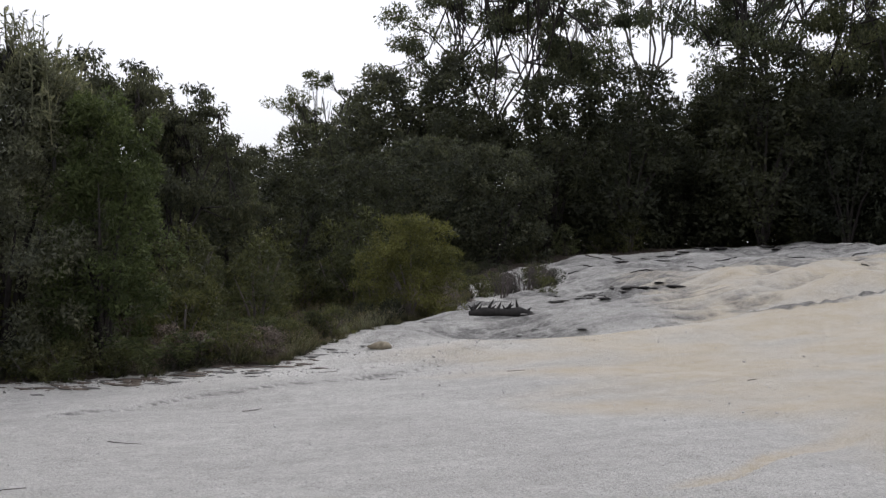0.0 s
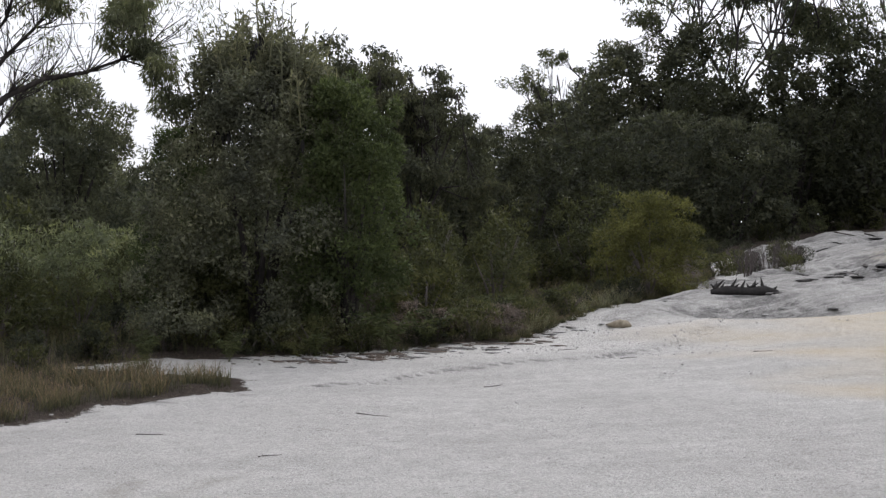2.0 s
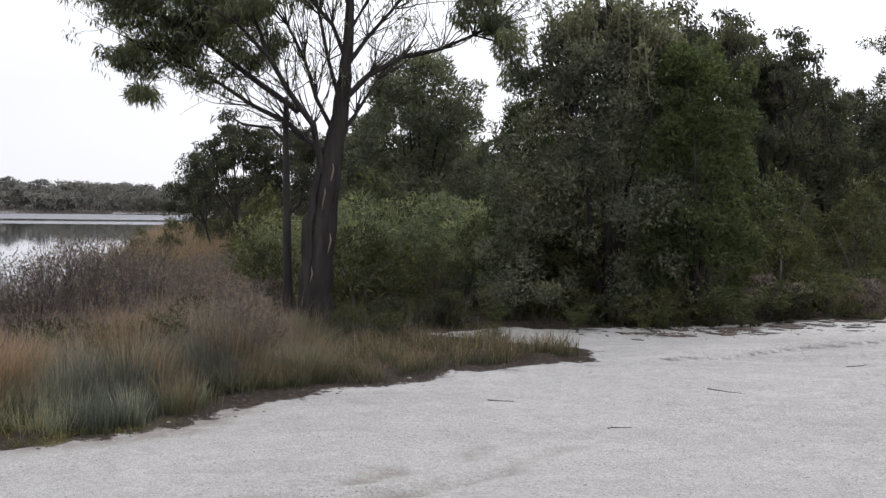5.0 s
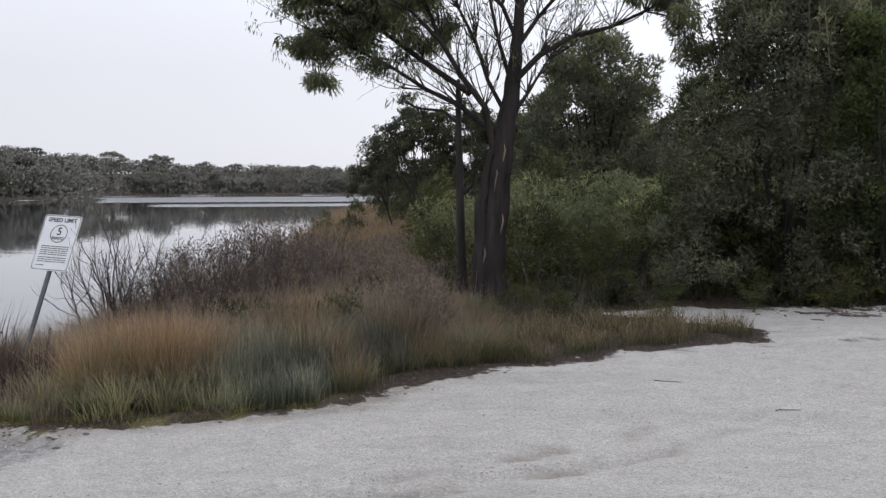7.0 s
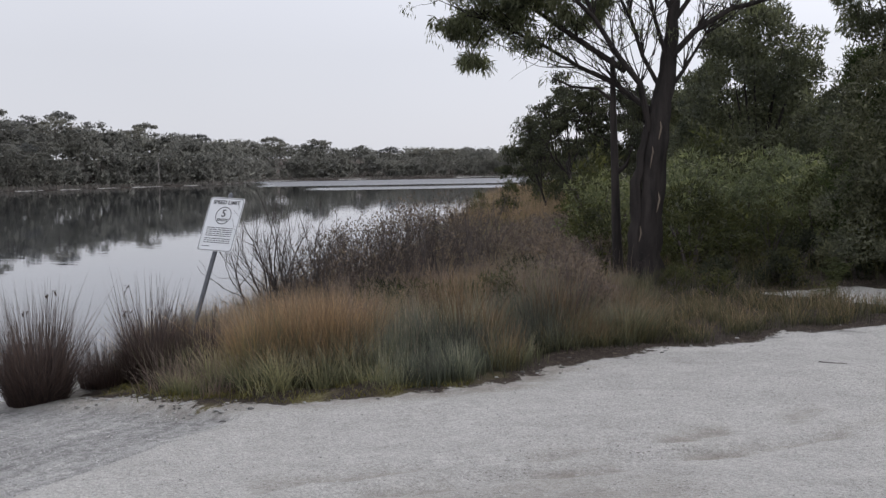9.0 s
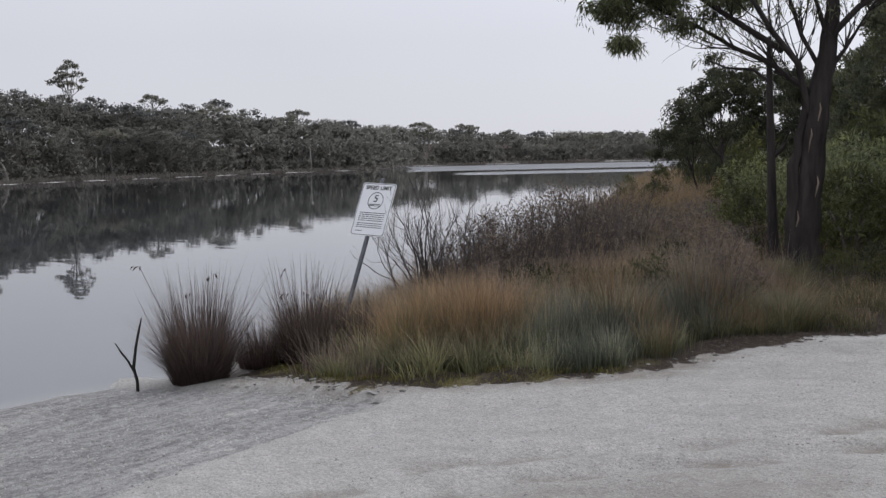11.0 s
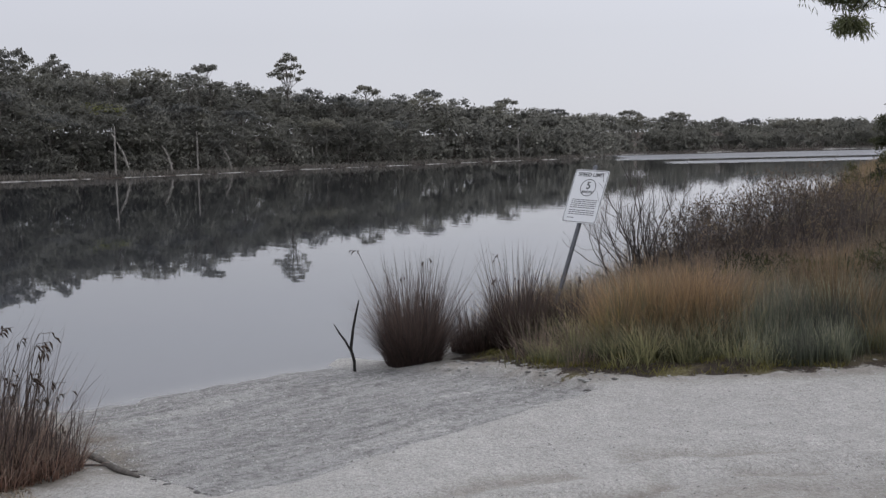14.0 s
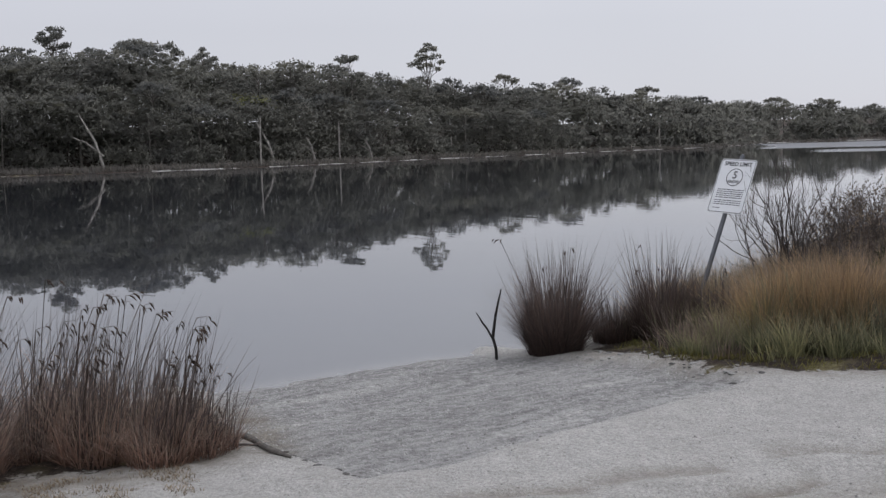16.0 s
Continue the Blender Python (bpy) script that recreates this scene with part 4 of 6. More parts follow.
def wood_edge():
    """The wall of trees behind the sand: tall gums over dark understorey."""
    rng = np.random.RandomState(31)
    gums = [gum_tree(np.random.RandomState(321), 12.8, 8.0, 44, 0.16, BARK, lean=-0.05, stems=2, bare=0.46, puff=1.0, low=0.62, each=800, girth=0.55),
            gum_tree(np.random.RandomState(322), 13.0, 4.4, 22, 0.16, GREY_BARK, lean=0.06, bare=0.5, puff=0.7, low=0.66, each=480, girth=0.55),
            gum_tree(np.random.RandomState(323), 11.8, 7.4, 46, 0.16, BARK, lean=0.08, stems=2, bare=0.42, puff=0.95, low=0.6, each=430, girth=0.75),
            # this small gum's dark silhouette comes from its darkened leaf colour
            gum_tree(np.random.RandomState(324), 5.8, 3.5, 36, 0.11, BARK, DIM_LEAF, lean=0.3, bare=0.45, puff=0.5, low=0.55, each=400, girth=0.8),
            gum_tree(np.random.RandomState(325), 8.8, 4.8, 30, 0.14, BARK, lean=0.0, stems=3, bare=0.42, puff=0.66, low=0.56, each=460, girth=0.42)]
    spots = [(0, -1.9, 45, 110, 1.02), (1, -8.6, 46, 60, 1.12), (2, -15.3, 44, 0, 1.08), (0, -21.0, 46, 200, 1.1),
             (3, 14.6, 27, 15, 0.98), (3, 17.6, 27, 40, 1.08), (4, 6.3, 49, 0, 0.95), (2, -24.5, 42, 150, 1.0),
             (3, 39.9, 40, 200, 0.66), (3, 38.4, 36, 175, 0.86), (3, 36.6, 38, 130, 0.85), (3, 40.9, 50, 30, 0.6), (3, 34.4, 37, 250, 0.75), (3, 16.8, 24, 130, 1.05),
             (3, 20.0, 33, 60, 0.95), (1, -27.5, 40, 20, 1.1), (4, 4.8, 58, 45, 0.95), (1, -5.4, 48, 200, 0.98)]
    used = set()
    for kind, az, far, turn, k in spots:
        m = stand(az, far, turn, k, 0.1)
        if kind in used:
            again(gums[kind], m)
        else:
            put(gums[kind], m)
            used.add(kind)
    rng = np.random.RandomState(33)
    # understorey crowns carry the wood's shade in their darkened leaf colour
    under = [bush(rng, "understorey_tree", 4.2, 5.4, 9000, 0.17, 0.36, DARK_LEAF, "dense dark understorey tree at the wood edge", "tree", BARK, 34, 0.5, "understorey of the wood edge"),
             bush(rng, "understorey_tree", 4.8, 4.6, 9000, 0.17, 0.36, DIM_LEAF, "dense dark green understorey tree at the wood edge", "tree", BARK, 36, 0.5, "understorey of the wood edge"),
             bush(rng, "understorey_tree", 3.6, 6.0, 9000, 0.17, 0.34, DIM_LEAF, "slender olive understorey tree at the wood edge", "tree", BARK, 20, 0.4, "understorey of the wood edge")]
    behind = [bush(rng, "understorey_tree", 4.4, 5.2, 3600, 0.27, 0.4, leaf, "dense dark tree deep in the wood", "tree", BARK, 20, 0.5, "understorey of the wood edge") for leaf in (DARK_LEAF, DIM_LEAF)]
    put(behind[0], stand(12.0, 58, 0, 1.0, 0.3))
    put(behind[1], stand(24.0, 58, 0, 1.0, 0.3))
    first = [True] * 3
    for ring, (near, step) in enumerate(((41, 3.6), (46, 4.6), (52, 6.0))):
        az = -32.0
        while az < 39:
            if ring == 0 and 1 < az or az > 34 and ring < 2:
                az += step
                continue
            kind = rng.randint(0, 3)
            k = rng.uniform(0.9, 1.32) if az < -4 else rng.uniform(0.9, 1.2) * (1.05 if az < 4 else 0.85) * (0.8 if az > 20 else 1)
            m = stand(az + rng.uniform(-1, 1), near + rng.uniform(-1.5, 2.5), rng.uniform(0, 360), k, 0.2)
            if ring == 2:
                again(behind[kind % 2], m)
            elif first[kind]:
                put(under[kind], m)
                first[kind] = False
            else:
                again(under[kind], m)
            az += step * rng.uniform(0.8, 1.2)
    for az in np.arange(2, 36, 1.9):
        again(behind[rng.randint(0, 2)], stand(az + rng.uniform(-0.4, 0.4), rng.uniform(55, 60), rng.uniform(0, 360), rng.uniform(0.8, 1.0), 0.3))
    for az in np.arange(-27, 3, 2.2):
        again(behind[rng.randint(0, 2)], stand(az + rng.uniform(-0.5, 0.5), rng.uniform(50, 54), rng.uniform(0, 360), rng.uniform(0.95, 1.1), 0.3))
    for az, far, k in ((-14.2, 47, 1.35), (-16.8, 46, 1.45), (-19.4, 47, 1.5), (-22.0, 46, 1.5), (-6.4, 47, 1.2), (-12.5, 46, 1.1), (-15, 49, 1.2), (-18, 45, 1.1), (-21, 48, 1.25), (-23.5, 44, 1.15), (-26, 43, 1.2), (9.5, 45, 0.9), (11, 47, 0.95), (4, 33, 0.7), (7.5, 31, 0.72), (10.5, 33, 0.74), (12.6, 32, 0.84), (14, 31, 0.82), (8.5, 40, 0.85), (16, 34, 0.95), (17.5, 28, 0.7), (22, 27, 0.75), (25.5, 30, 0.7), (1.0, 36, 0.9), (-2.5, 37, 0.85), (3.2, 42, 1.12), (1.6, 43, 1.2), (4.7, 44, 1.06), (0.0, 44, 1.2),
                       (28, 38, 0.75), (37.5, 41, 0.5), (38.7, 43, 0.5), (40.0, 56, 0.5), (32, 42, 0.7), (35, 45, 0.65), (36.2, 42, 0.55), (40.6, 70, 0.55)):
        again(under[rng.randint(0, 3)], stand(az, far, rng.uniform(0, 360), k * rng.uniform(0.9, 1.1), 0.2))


wood_edge()


def heath():
    """Low shrubs between the trees and along the edge of the sand."""
    rng = np.random.RandomState(41)
    kinds = [bush(rng, "heath_shrub", 1.7, 1.5, 2300, 0.085, 0.26, HEATH_LEAF, "grey-green heath shrub in the undergrowth", "shrub", TWIG, 14, 0.8, "shrubs of the undergrowth"),
             bush(rng, "heath_shrub", 1.5, 1.2, 1600, 0.1, 0.24, DUSKY_LEAF, "dark green low shrub in the undergrowth", "shrub", TWIG, 12, 0.7, "shrubs of the undergrowth"),
             bush(rng, "heath_shrub", 1.3, 1.7, 1600, 0.11, 0.2, DUSKY_LEAF, "upright olive shrub in the undergrowth", "shrub", TWIG, 11, 1.0, "shrubs of the undergrowth"),
             bush(rng, "low_shrub", 0.9, 0.55, 900, 0.07, 0.2, DUSKY_LEAF, "low olive shrub at the edge of the sand", "shrub", TWIG, 10, 0.7, "low shrubs at the sand edge"),
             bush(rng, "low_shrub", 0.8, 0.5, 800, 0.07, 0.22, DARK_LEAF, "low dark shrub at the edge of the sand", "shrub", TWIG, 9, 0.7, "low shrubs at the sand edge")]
    first = [True] * len(kinds)

    def plant(kind, az, far, k):
        m = stand(az, far, rng.uniform(0, 360), k, 0.05)
        if first[kind]:
            put(kinds[kind], m)
            first[kind] = False
        else:
            again(kinds[kind], m)

    for _ in range(130):
        az, far = rng.uniform(3, 38), rng.uniform(18, 32)
        x, y = polar(az, far)
        if float(outside(np.array([x]), np.array([y]), VEG)[0]) < -1.2 and abs(az - 35.5) > 1.5:
            plant((0, 0, 1, 2)[rng.randint(0, 4)] if az > 23.5 else (1, 1, 2)[rng.randint(0, 3)], az, far, rng.uniform(0.7, 1.25) * (0.8 + 0.012 * far))
    for _ in range(300):
        az, far = rng.uniform(2, 34), rng.uniform(14.5, 25)
        x, y = polar(az, far)
        if -1.1 < float(outside(np.array([x]), np.array([y]), VEG)[0]) < -0.05:
            plant(rng.randint(3, 5), az, far, rng.uniform(0.5, 1.1) * (0.7 if far < 15.5 else 1.0))
    # brown, half-bare heath behind the grass
    dry = bush(rng, "dry_shrub", 0.95, 0.8, 750, 0.085, 0.17, MAUVE_LEAF, "dry reddish-brown heath shrub among the grass", "shrub", TWIG, 12, 1.1, "dry shrubs among the grass", shell=0.9)
    lone = True
    for _ in range(260):
        az, far = rng.uniform(24, 52.5), rng.uniform(12.5, 27)
        x, y = polar(az, far)
        deep = -float(outside(np.array([x]), np.array([y]), VEG)[0])
        if az < 36.5 or az < 38 and far < 17.0 or (deep < 1.6 and az > 37) or deep < 1.0 or abs(az - 35.7) < 1.2 or float(outside(np.array([x]), np.array([y]), LAKE)[0]) < 0.4:
            continue
        m = stand(az, far, rng.uniform(0, 360), rng.uniform(0.65, 1.15), 0.04)
        if lone:
            put(dry, m)
            lone = False
        else:
            again(dry, m)
    # small shrubs added in place of the dark gaps between tussocks
    for az, far, k in ((50.2, 11.9, 0.55), (47.6, 12.6, 0.6), (45.0, 12.9, 0.55), (43.0, 13.8, 0.6), (48.8, 13.4, 0.7), (40.5, 14.2, 0.6), (52.2, 12.2, 0.6), (46.4, 11.4, 0.4)):
        again(dry, stand(az, far, rng.uniform(0, 360), k, 0.04))
    for _ in range(14):
        plant(rng.randint(3, 5), rng.uniform(-5.6, -1.0), rng.uniform(26.5, 29.5), rng.uniform(0.6, 1.1))
    for _ in range(16):
        plant(rng.randint(3, 5), rng.uniform(-5.0, 1.0), rng.uniform(30, 37), rng.uniform(0.7, 1.2))
    for kind, az, far, k in ((0, 33.4, 20.5, 1.3), (1, 31.6, 20.2, 0.9), (0, 30.4, 21.5, 1.0), (2, 32.4, 23, 1.45), (0, 28.9, 22, 1.3), (2, 27.4, 20.2, 0.95), (0, 26.2, 21.5, 1.2), (1, 24.8, 20, 1.15), (0, 35.0, 26, 1.1),
                              (2, 29.4, 19.4, 0.7), (3, 31.0, 18.8, 1.2), (4, 28.0, 18.6, 1.3), (3, 33.0, 19.0, 1.2), (4, 26.0, 18.4, 1.2)):
        plant(kind, az, far, k)
    for az, far, k in ((50.5, 12.2, 1.15), (48.4, 12.7, 1.3), (46.7, 13.0, 1.2), (44.4, 12.5, 1.1), (42.2, 12.8, 1.25), (39.9, 13.6, 1.2), (41.4, 15.0, 1.3)):
        plant(rng.randint(3, 5), az, far, k)
    for az in np.arange(-30, 0, 1.6):
        plant(rng.randint(0, 5), az, 40.0 + rng.uniform(-1.2, 1.5) + (2.5 if az < -10 else 0), rng.uniform(0.6, 1.1))
    lakeside = np.array([(-15.5, 13.5), (-20.5, 19.0), (-31.0, 33.0), (-55.0, 61.0), (-75.0, 88.0)])
    for _ in range(46):
        k = rng.uniform(0, 1) ** 1.5 * 3.99
        p = lakeside[int(k)] + (lakeside[int(k) + 1] - lakeside[int(k)]) * (k % 1) + np.array([rng.uniform(0, 5), rng.uniform(-1, 2)])
        if k > 1.2:
            plant(rng.randint(0, 5), math.degrees(math.atan2(-p[0], p[1])), math.hypot(*p), rng.uniform(0.5, 0.9))
    for az in np.arange(34, 38.6, 0.4):
        plant(rng.randint(0, 2), az + rng.uniform(-0.4, 0.4), rng.uniform(24, 60), rng.uniform(0.7, 1.0))


heath()

# ---- the woods across the lake ----
def core(shape, at, size, rng):
    """The closed inside of one leafy layer: an uneven low cushion."""
    a = np.arange(6) * 1.047 + rng.uniform(0, 1)
    w = 1 + 0.25 * rng.normal(size=6)
    mid = np.stack([np.cos(a) * w, np.sin(a) * w, 0.3 * rng.normal(size=6)], 1)
    v = np.concatenate([[[0.2 * rng.normal(), 0.2 * rng.normal(), 1.0]], mid, [[0, 0, -0.6]]]) * size + at
    shape.add(v, t=[[0, 1 + k, 1 + (k + 1) % 6] for k in range(6)] + [[7, 1 + (k + 1) % 6, 1 + k] for k in range(6)])


def layered(shape, rng, lobes, each, wide, tall, low, leaf, spread=0.13, flat=0.35, at=(0, 0, 0), solid=0.8):
    """A crown of separate flat leafy layers under a rounded top; gives the middles of the layers."""
    a, r = np.arange(lobes) * 2.4 + rng.uniform(0, 6), 0.42 * np.sqrt((np.arange(lobes) + 0.4) / lobes) * rng.uniform(0.75, 1.2, lobes)
    z = 1 - (1 - low) * (0.55 * (2 * r) ** 2 + 0.45 * rng.uniform(0, 1, lobes) ** 1.5)
    c = np.stack([np.cos(a) * r * wide, np.sin(a) * r * wide, z * tall - spread * wide * flat], 1)
    size = spread * wide * rng.uniform(0.7, 1.35, lobes)
    n = lobes * each
    pick = rng.randint(0, lobes, n)
    o = unit(rng.normal(size=(n, 3)) * np.array([1, 1, 0.8]) + np.array([0, 0, 0.35]))
    p = c[pick] + o * (size[pick] * rng.uniform(0.65, 1.12, n))[:, None] * np.array([1, 1, flat])
    leaves(shape, p + np.array(at), o, leaf * 1.3, leaf, rng, face=unit(o * np.array([1.0, 1.0, 0.25]) + rng.normal(size=(n, 3)) * np.array([0.8, 0.8, 0.25])))
    if solid:
        for k in range(lobes):
            core(shape, c[k] + np.array(at), size[k] * solid * np.array([1, 1, flat]), rng)
    return c


# how high the far skyline stands over the eye, for bearings across the lake
SKYLINE = ((40, 0.0185), (48.7, 0.021), (52.9, 0.026), (58, 0.034), (63.6, 0.045), (67.7, 0.0505), (72.4, 0.061), (76.3, 0.0705), (80.1, 0.075), (83.2, 0.086), (86.9, 0.084), (90.3, 0.081), (97, 0.078))


def far_shore(az):
    """How far off the water ends on that bearing."""
    d = np.array([-math.sin(radians(az)), math.cos(radians(az))])
    r = np.arange(60, 420, 1.0)
    inside = outside(d[0] * r, d[1] * r, LAKE) < 0
    return r[np.nonzero(inside)[0][-1]] if inside.any() else 90.0


def far_woods():
    rng = np.random.RandomState(51)
    wood, crown = Shape(), Shape()
    for az in rng.uniform(40.5, 97, 1250):
        d = np.array([-math.sin(radians(az)), math.cos(radians(az))])
        shore = far_shore(az)
        back = rng.uniform(0, 1) ** 1.3 * 32 + 3.5
        if az < 43.5:
            shore = max(shore, 330.0)
        far = shore + back
        x, y = d * far
        z = height(x, y)
        near = shore < 195
        top = 1.6 + far * np.interp(az, *zip(*SKYLINE))
        if back < 5.0 or rng.uniform() < 0.22:
            tall, low = rng.uniform(1.6, 3.2) * (1.0 if back < 5.0 else 1.4), 0.08
        else:
            tall, low = (top - z) * (rng.uniform(0.45, 0.82) if back < 16 else rng.uniform(0.86, 1.04)), rng.uniform(0.15, 0.4) if back < 12 else 0.5
        wide = min(tall, 9.0) * rng.uniform(0.6, 0.95)
        leaf = 0.21 if near else 0.42
        layered(crown, rng, rng.randint(9, 15), 27 if near else 11, wide, tall, low, leaf, 0.17, rng.uniform(0.4, 0.65), (x, y, z), 0.42)
        k = 60 if near else 22
        p = np.stack([rng.normal(size=k) * wide * 0.34, rng.normal(size=k) * wide * 0.34, rng.uniform(0.03, 0.75, k) * tall], 1)
        leaves(crown, p + (x, y, z), p, leaf * 1.6, leaf * 1.2, rng)
        if back > 4.5 and rng.uniform() < 0.15:
            bend = rng.normal(size=2) * 0.06 * tall
            tube(wood, [(x, y, z - 0.2), (x + bend[0] * 0.4, y + bend[1] * 0.4, z + tall * 0.4), (x + bend[0], y + bend[1], z + tall * 0.8)], [0.10, 0.08, 0.04], 4)
    # a close rank of full crowns behind, so that no sky shows under the tops
    rear = np.random.RandomState(57)
    for az in np.arange(62.0, 97, 0.42):
        az = az + rear.uniform(-0.15, 0.15)
        far = far_shore(az) + rear.uniform(24, 34)
        x, y = polar(az, far)
        z = height(x, y)
        tall = (1.6 + far * np.interp(az, *zip(*SKYLINE)) - z) * rear.uniform(0.76, 0.93)
        layered(crown, rear, 16, 24, 3.4, tall, 0.12, 0.26, 0.2, 0.8, (x, y, z), 0.72)
    thing("far_woods", crown.mesh("far_woods"), HAZED_LEAF, "eucalypt woods along the far shore of the lake, haze greyed into the leaf colour", "woods", "stuff")
    reeds = Shape()
    az = rng.uniform(40.5, 97, 16000)
    edge = np.interp(az, np.arange(40, 98, 0.5), [far_shore(q) for q in np.arange(40, 98, 0.5)])
    far = np.where(az < 43.5, np.maximum(edge, 330.0), edge) + rng.uniform(0.8, 3.5, len(az))
    p = np.stack([-np.sin(np.radians(az)) * far, np.cos(np.radians(az)) * far], 1)
    p = np.concatenate([p, relief(p[:, 0], p[:, 1])[0][:, None]], 1)
    blades(reeds, rng, p, 0.75, 0.11, 0.3, 0.4, 1)
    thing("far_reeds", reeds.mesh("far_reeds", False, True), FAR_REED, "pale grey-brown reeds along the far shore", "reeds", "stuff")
    thing("far_trunks", wood.mesh("far_trunks"), GREY_BARK, "grey trunks standing in the far woods", "trunks", "stuff")


far_woods()


def lone_trees():
    """Trees that stand out over the far woods."""
    rng = np.random.RandomState(61)

    def emergent(az, far, top, wide, low, lobes, label, bark=GREY_BARK, foliage=HAZED_LEAF, each=60, spread=0.13):
        """A tree whose crown reaches up to the height top and from there down to the share low of the tree."""
        x, y = polar(az, far)
        z = height(x, y)
        tall = top - z
        tree = empty("emergent_tree", label, "tree", "trees above the far woods")
        wood, crown = Shape(), Shape()
        fork = tall * (low - 0.12)
        tube(wood, [(0, 0, -0.2), (0.12, 0.05, fork * 0.5), (-0.05, 0, fork), (0.1, 0, tall * 0.9)], [0.17, 0.14, 0.11, 0.03], 6)
        for c in layered(crown, rng, lobes, each, wide, tall, low, 0.16 + far * 0.0005, spread, 0.5, solid=0.5):
            root = np.array([0.0, 0, fork + rng.uniform(0, 0.5) * (tall - fork)])
            root[2] = min(root[2], c[2] - 0.4)
            tube(wood, [root, root + (c - root) * 0.55 + rng.normal(size=3) * 0.15, c], [0.05, 0.04, 0.02], 4)
        part("trunk", wood.mesh("trunk"), bark, tree)
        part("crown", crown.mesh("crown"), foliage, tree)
        return put(tree, pose(x, y, z, 0, 0, rng.uniform(0, 360)))

    k = 168 / 150
    emergent(88.0, 168, 1.6 + 16.1 * k, 5.4, 0.6, 22, "tall dark layered eucalypt above the far woods")
    emergent(89.8, 168, 1.6 + 13.3 * k, 5.5, 0.7, 12, "dark eucalypt above the far woods")
    emergent(86.6, 168, 1.6 + 12.6 * k, 4.5, 0.72, 10, "dark eucalypt above the far woods")
    emergent(84.3, 168, 1.6 + 14.5 * k, 7.5, 0.76, 26, "broad flat-crowned eucalypt above the far woods")
    emergent(82.6, 168, 1.6 + 13.8 * k, 4.0, 0.78, 9, "thin open eucalypt above the far woods")
    emergent(81.1, 168, 1.6 + 13.0 * k, 3.6, 0.72, 9, "thin open eucalypt above the far woods")
    emergent(79.6, 168, 1.6 + 11.0 * k, 4.2, 0.8, 9, "small-crowned eucalypt above the far woods")
    emergent(76.3, 172, 1.6 + 10.6 * 172 / 150, 4.5, 0.8, 9, "flat-topped eucalypt above the far woods")
    emergent(74.2, 175, 1.6 + 11.9 * 175 / 150, 4.4, 0.84, 10, "flat-topped eucalypt above the far woods")
    emergent(70.3, 182, 1.6 + 13.0 * 182 / 150, 6.2, 0.62, 18, "tall open eucalypt above the far woods", spread=0.1)
    emergent(66.5, 205, 13.6, 5.0, 0.84, 9, "flat-topped eucalypt above the far woods")
    emergent(63.4, 225, 13.6, 6.0, 0.84, 9, "flat-topped eucalypt above the far woods")
    emergent(59.6, 250, 12.6, 6.0, 0.86, 9, "flat-topped eucalypt above the far woods")
    emergent(53.6, 330, 11.9, 8.0, 0.86, 9, "flat-topped eucalypt above the far woods")
    emergent(51.3, 345, 11.6, 8.0, 0.86, 10, "flat-topped eucalypt above the far woods")
    emergent(79.2, 152, 8.9, 8.4, 0.84, 24, "pale-trunked tree with a flat yellow-green crown on the far shore", PALE_BARK, UMBRELLA_LEAF, 40, 0.14)
    emergent(75.4, 156, 8.8, 7.0, 0.82, 16, "grey-trunked tree with a flat crown on the far shore", GREY_BARK, HAZED_LEAF, 40, 0.14)
    for az in np.arange(44.5, 93, 1.55):
        az = az + rng.uniform(-0.6, 0.6)
        far = far_shore(az) + rng.uniform(14, 30)
        over = np.interp(az, *zip(*SKYLINE)) * rng.uniform(0.98, 1.10)
        emergent(az, far, 1.6 + far * over, rng.uniform(3.5, 6.5) * (1 + far / 600), rng.uniform(0.68, 0.82), rng.randint(7, 12), "rounded eucalypt crown standing out of the far woods", each=40)
    for az, share in ((87.0, 0.62), (83.6, 0.7), (81.5, 0.5), (77.2, 0.72), (72.6, 0.66), (68.5, 0.6), (89.3, 0.55), (65.0, 0.6), (85.2, 0.45)):
        far = far_shore(az) + 7
        emergent(az, far, 1.6 + far * np.interp(az, *zip(*SKYLINE)) * share, rng.uniform(4.5, 7), 0.78, 12, "layered crown in the front of the far woods, haze greyed into the leaf colour", each=40)
    # bleached trunks at the water's edge
    for az, off, tall, fork in ((78.6, 1, 5.8, 0), (74.75, 1, 5.2, 0), (85.95, 1, 6.4, 1), (77.9, 2, 5.0, 1), (75.9, 2, 4.6, 1), (59.0, 2, 4.6, 0), (73.1, 2, 3.6, 1), (69.2, 3, 3.0, 0)):
        far = far_shore(az) + off + 1.5
        dead = empty("dead_tree", "bleached pale trunk at the edge of the far shore", "tree", "bleached trunks on the far shore")
        w = Shape()
        lean = -0.35 if fork else rng.uniform(-0.04, 0.04)
        tube(w, [(0, 0, -0.3), (lean * tall * 0.4, 0, tall * 0.5), (lean * tall * 0.85, 0, tall * 0.8), (lean * tall * 1.15, 0.1, tall)], [0.2, 0.16, 0.11, 0.05] if fork else [0.14, 0.12, 0.09, 0.05], 6)
        if fork:
            tube(w, [(lean * 0.3, 0, tall * 0.25), (-tall * 0.3, 0.2, tall * 0.5), (-tall * 0.5, 0.2, tall * 0.58)], [0.15, 0.11, 0.05], 5)
        part("trunk", w.mesh("trunk", True), PALE_BARK, dead)
        x, y = polar(az, far)
        put(dead, pose(x, y, height(x, y), 0, 0, az))


lone_trees()

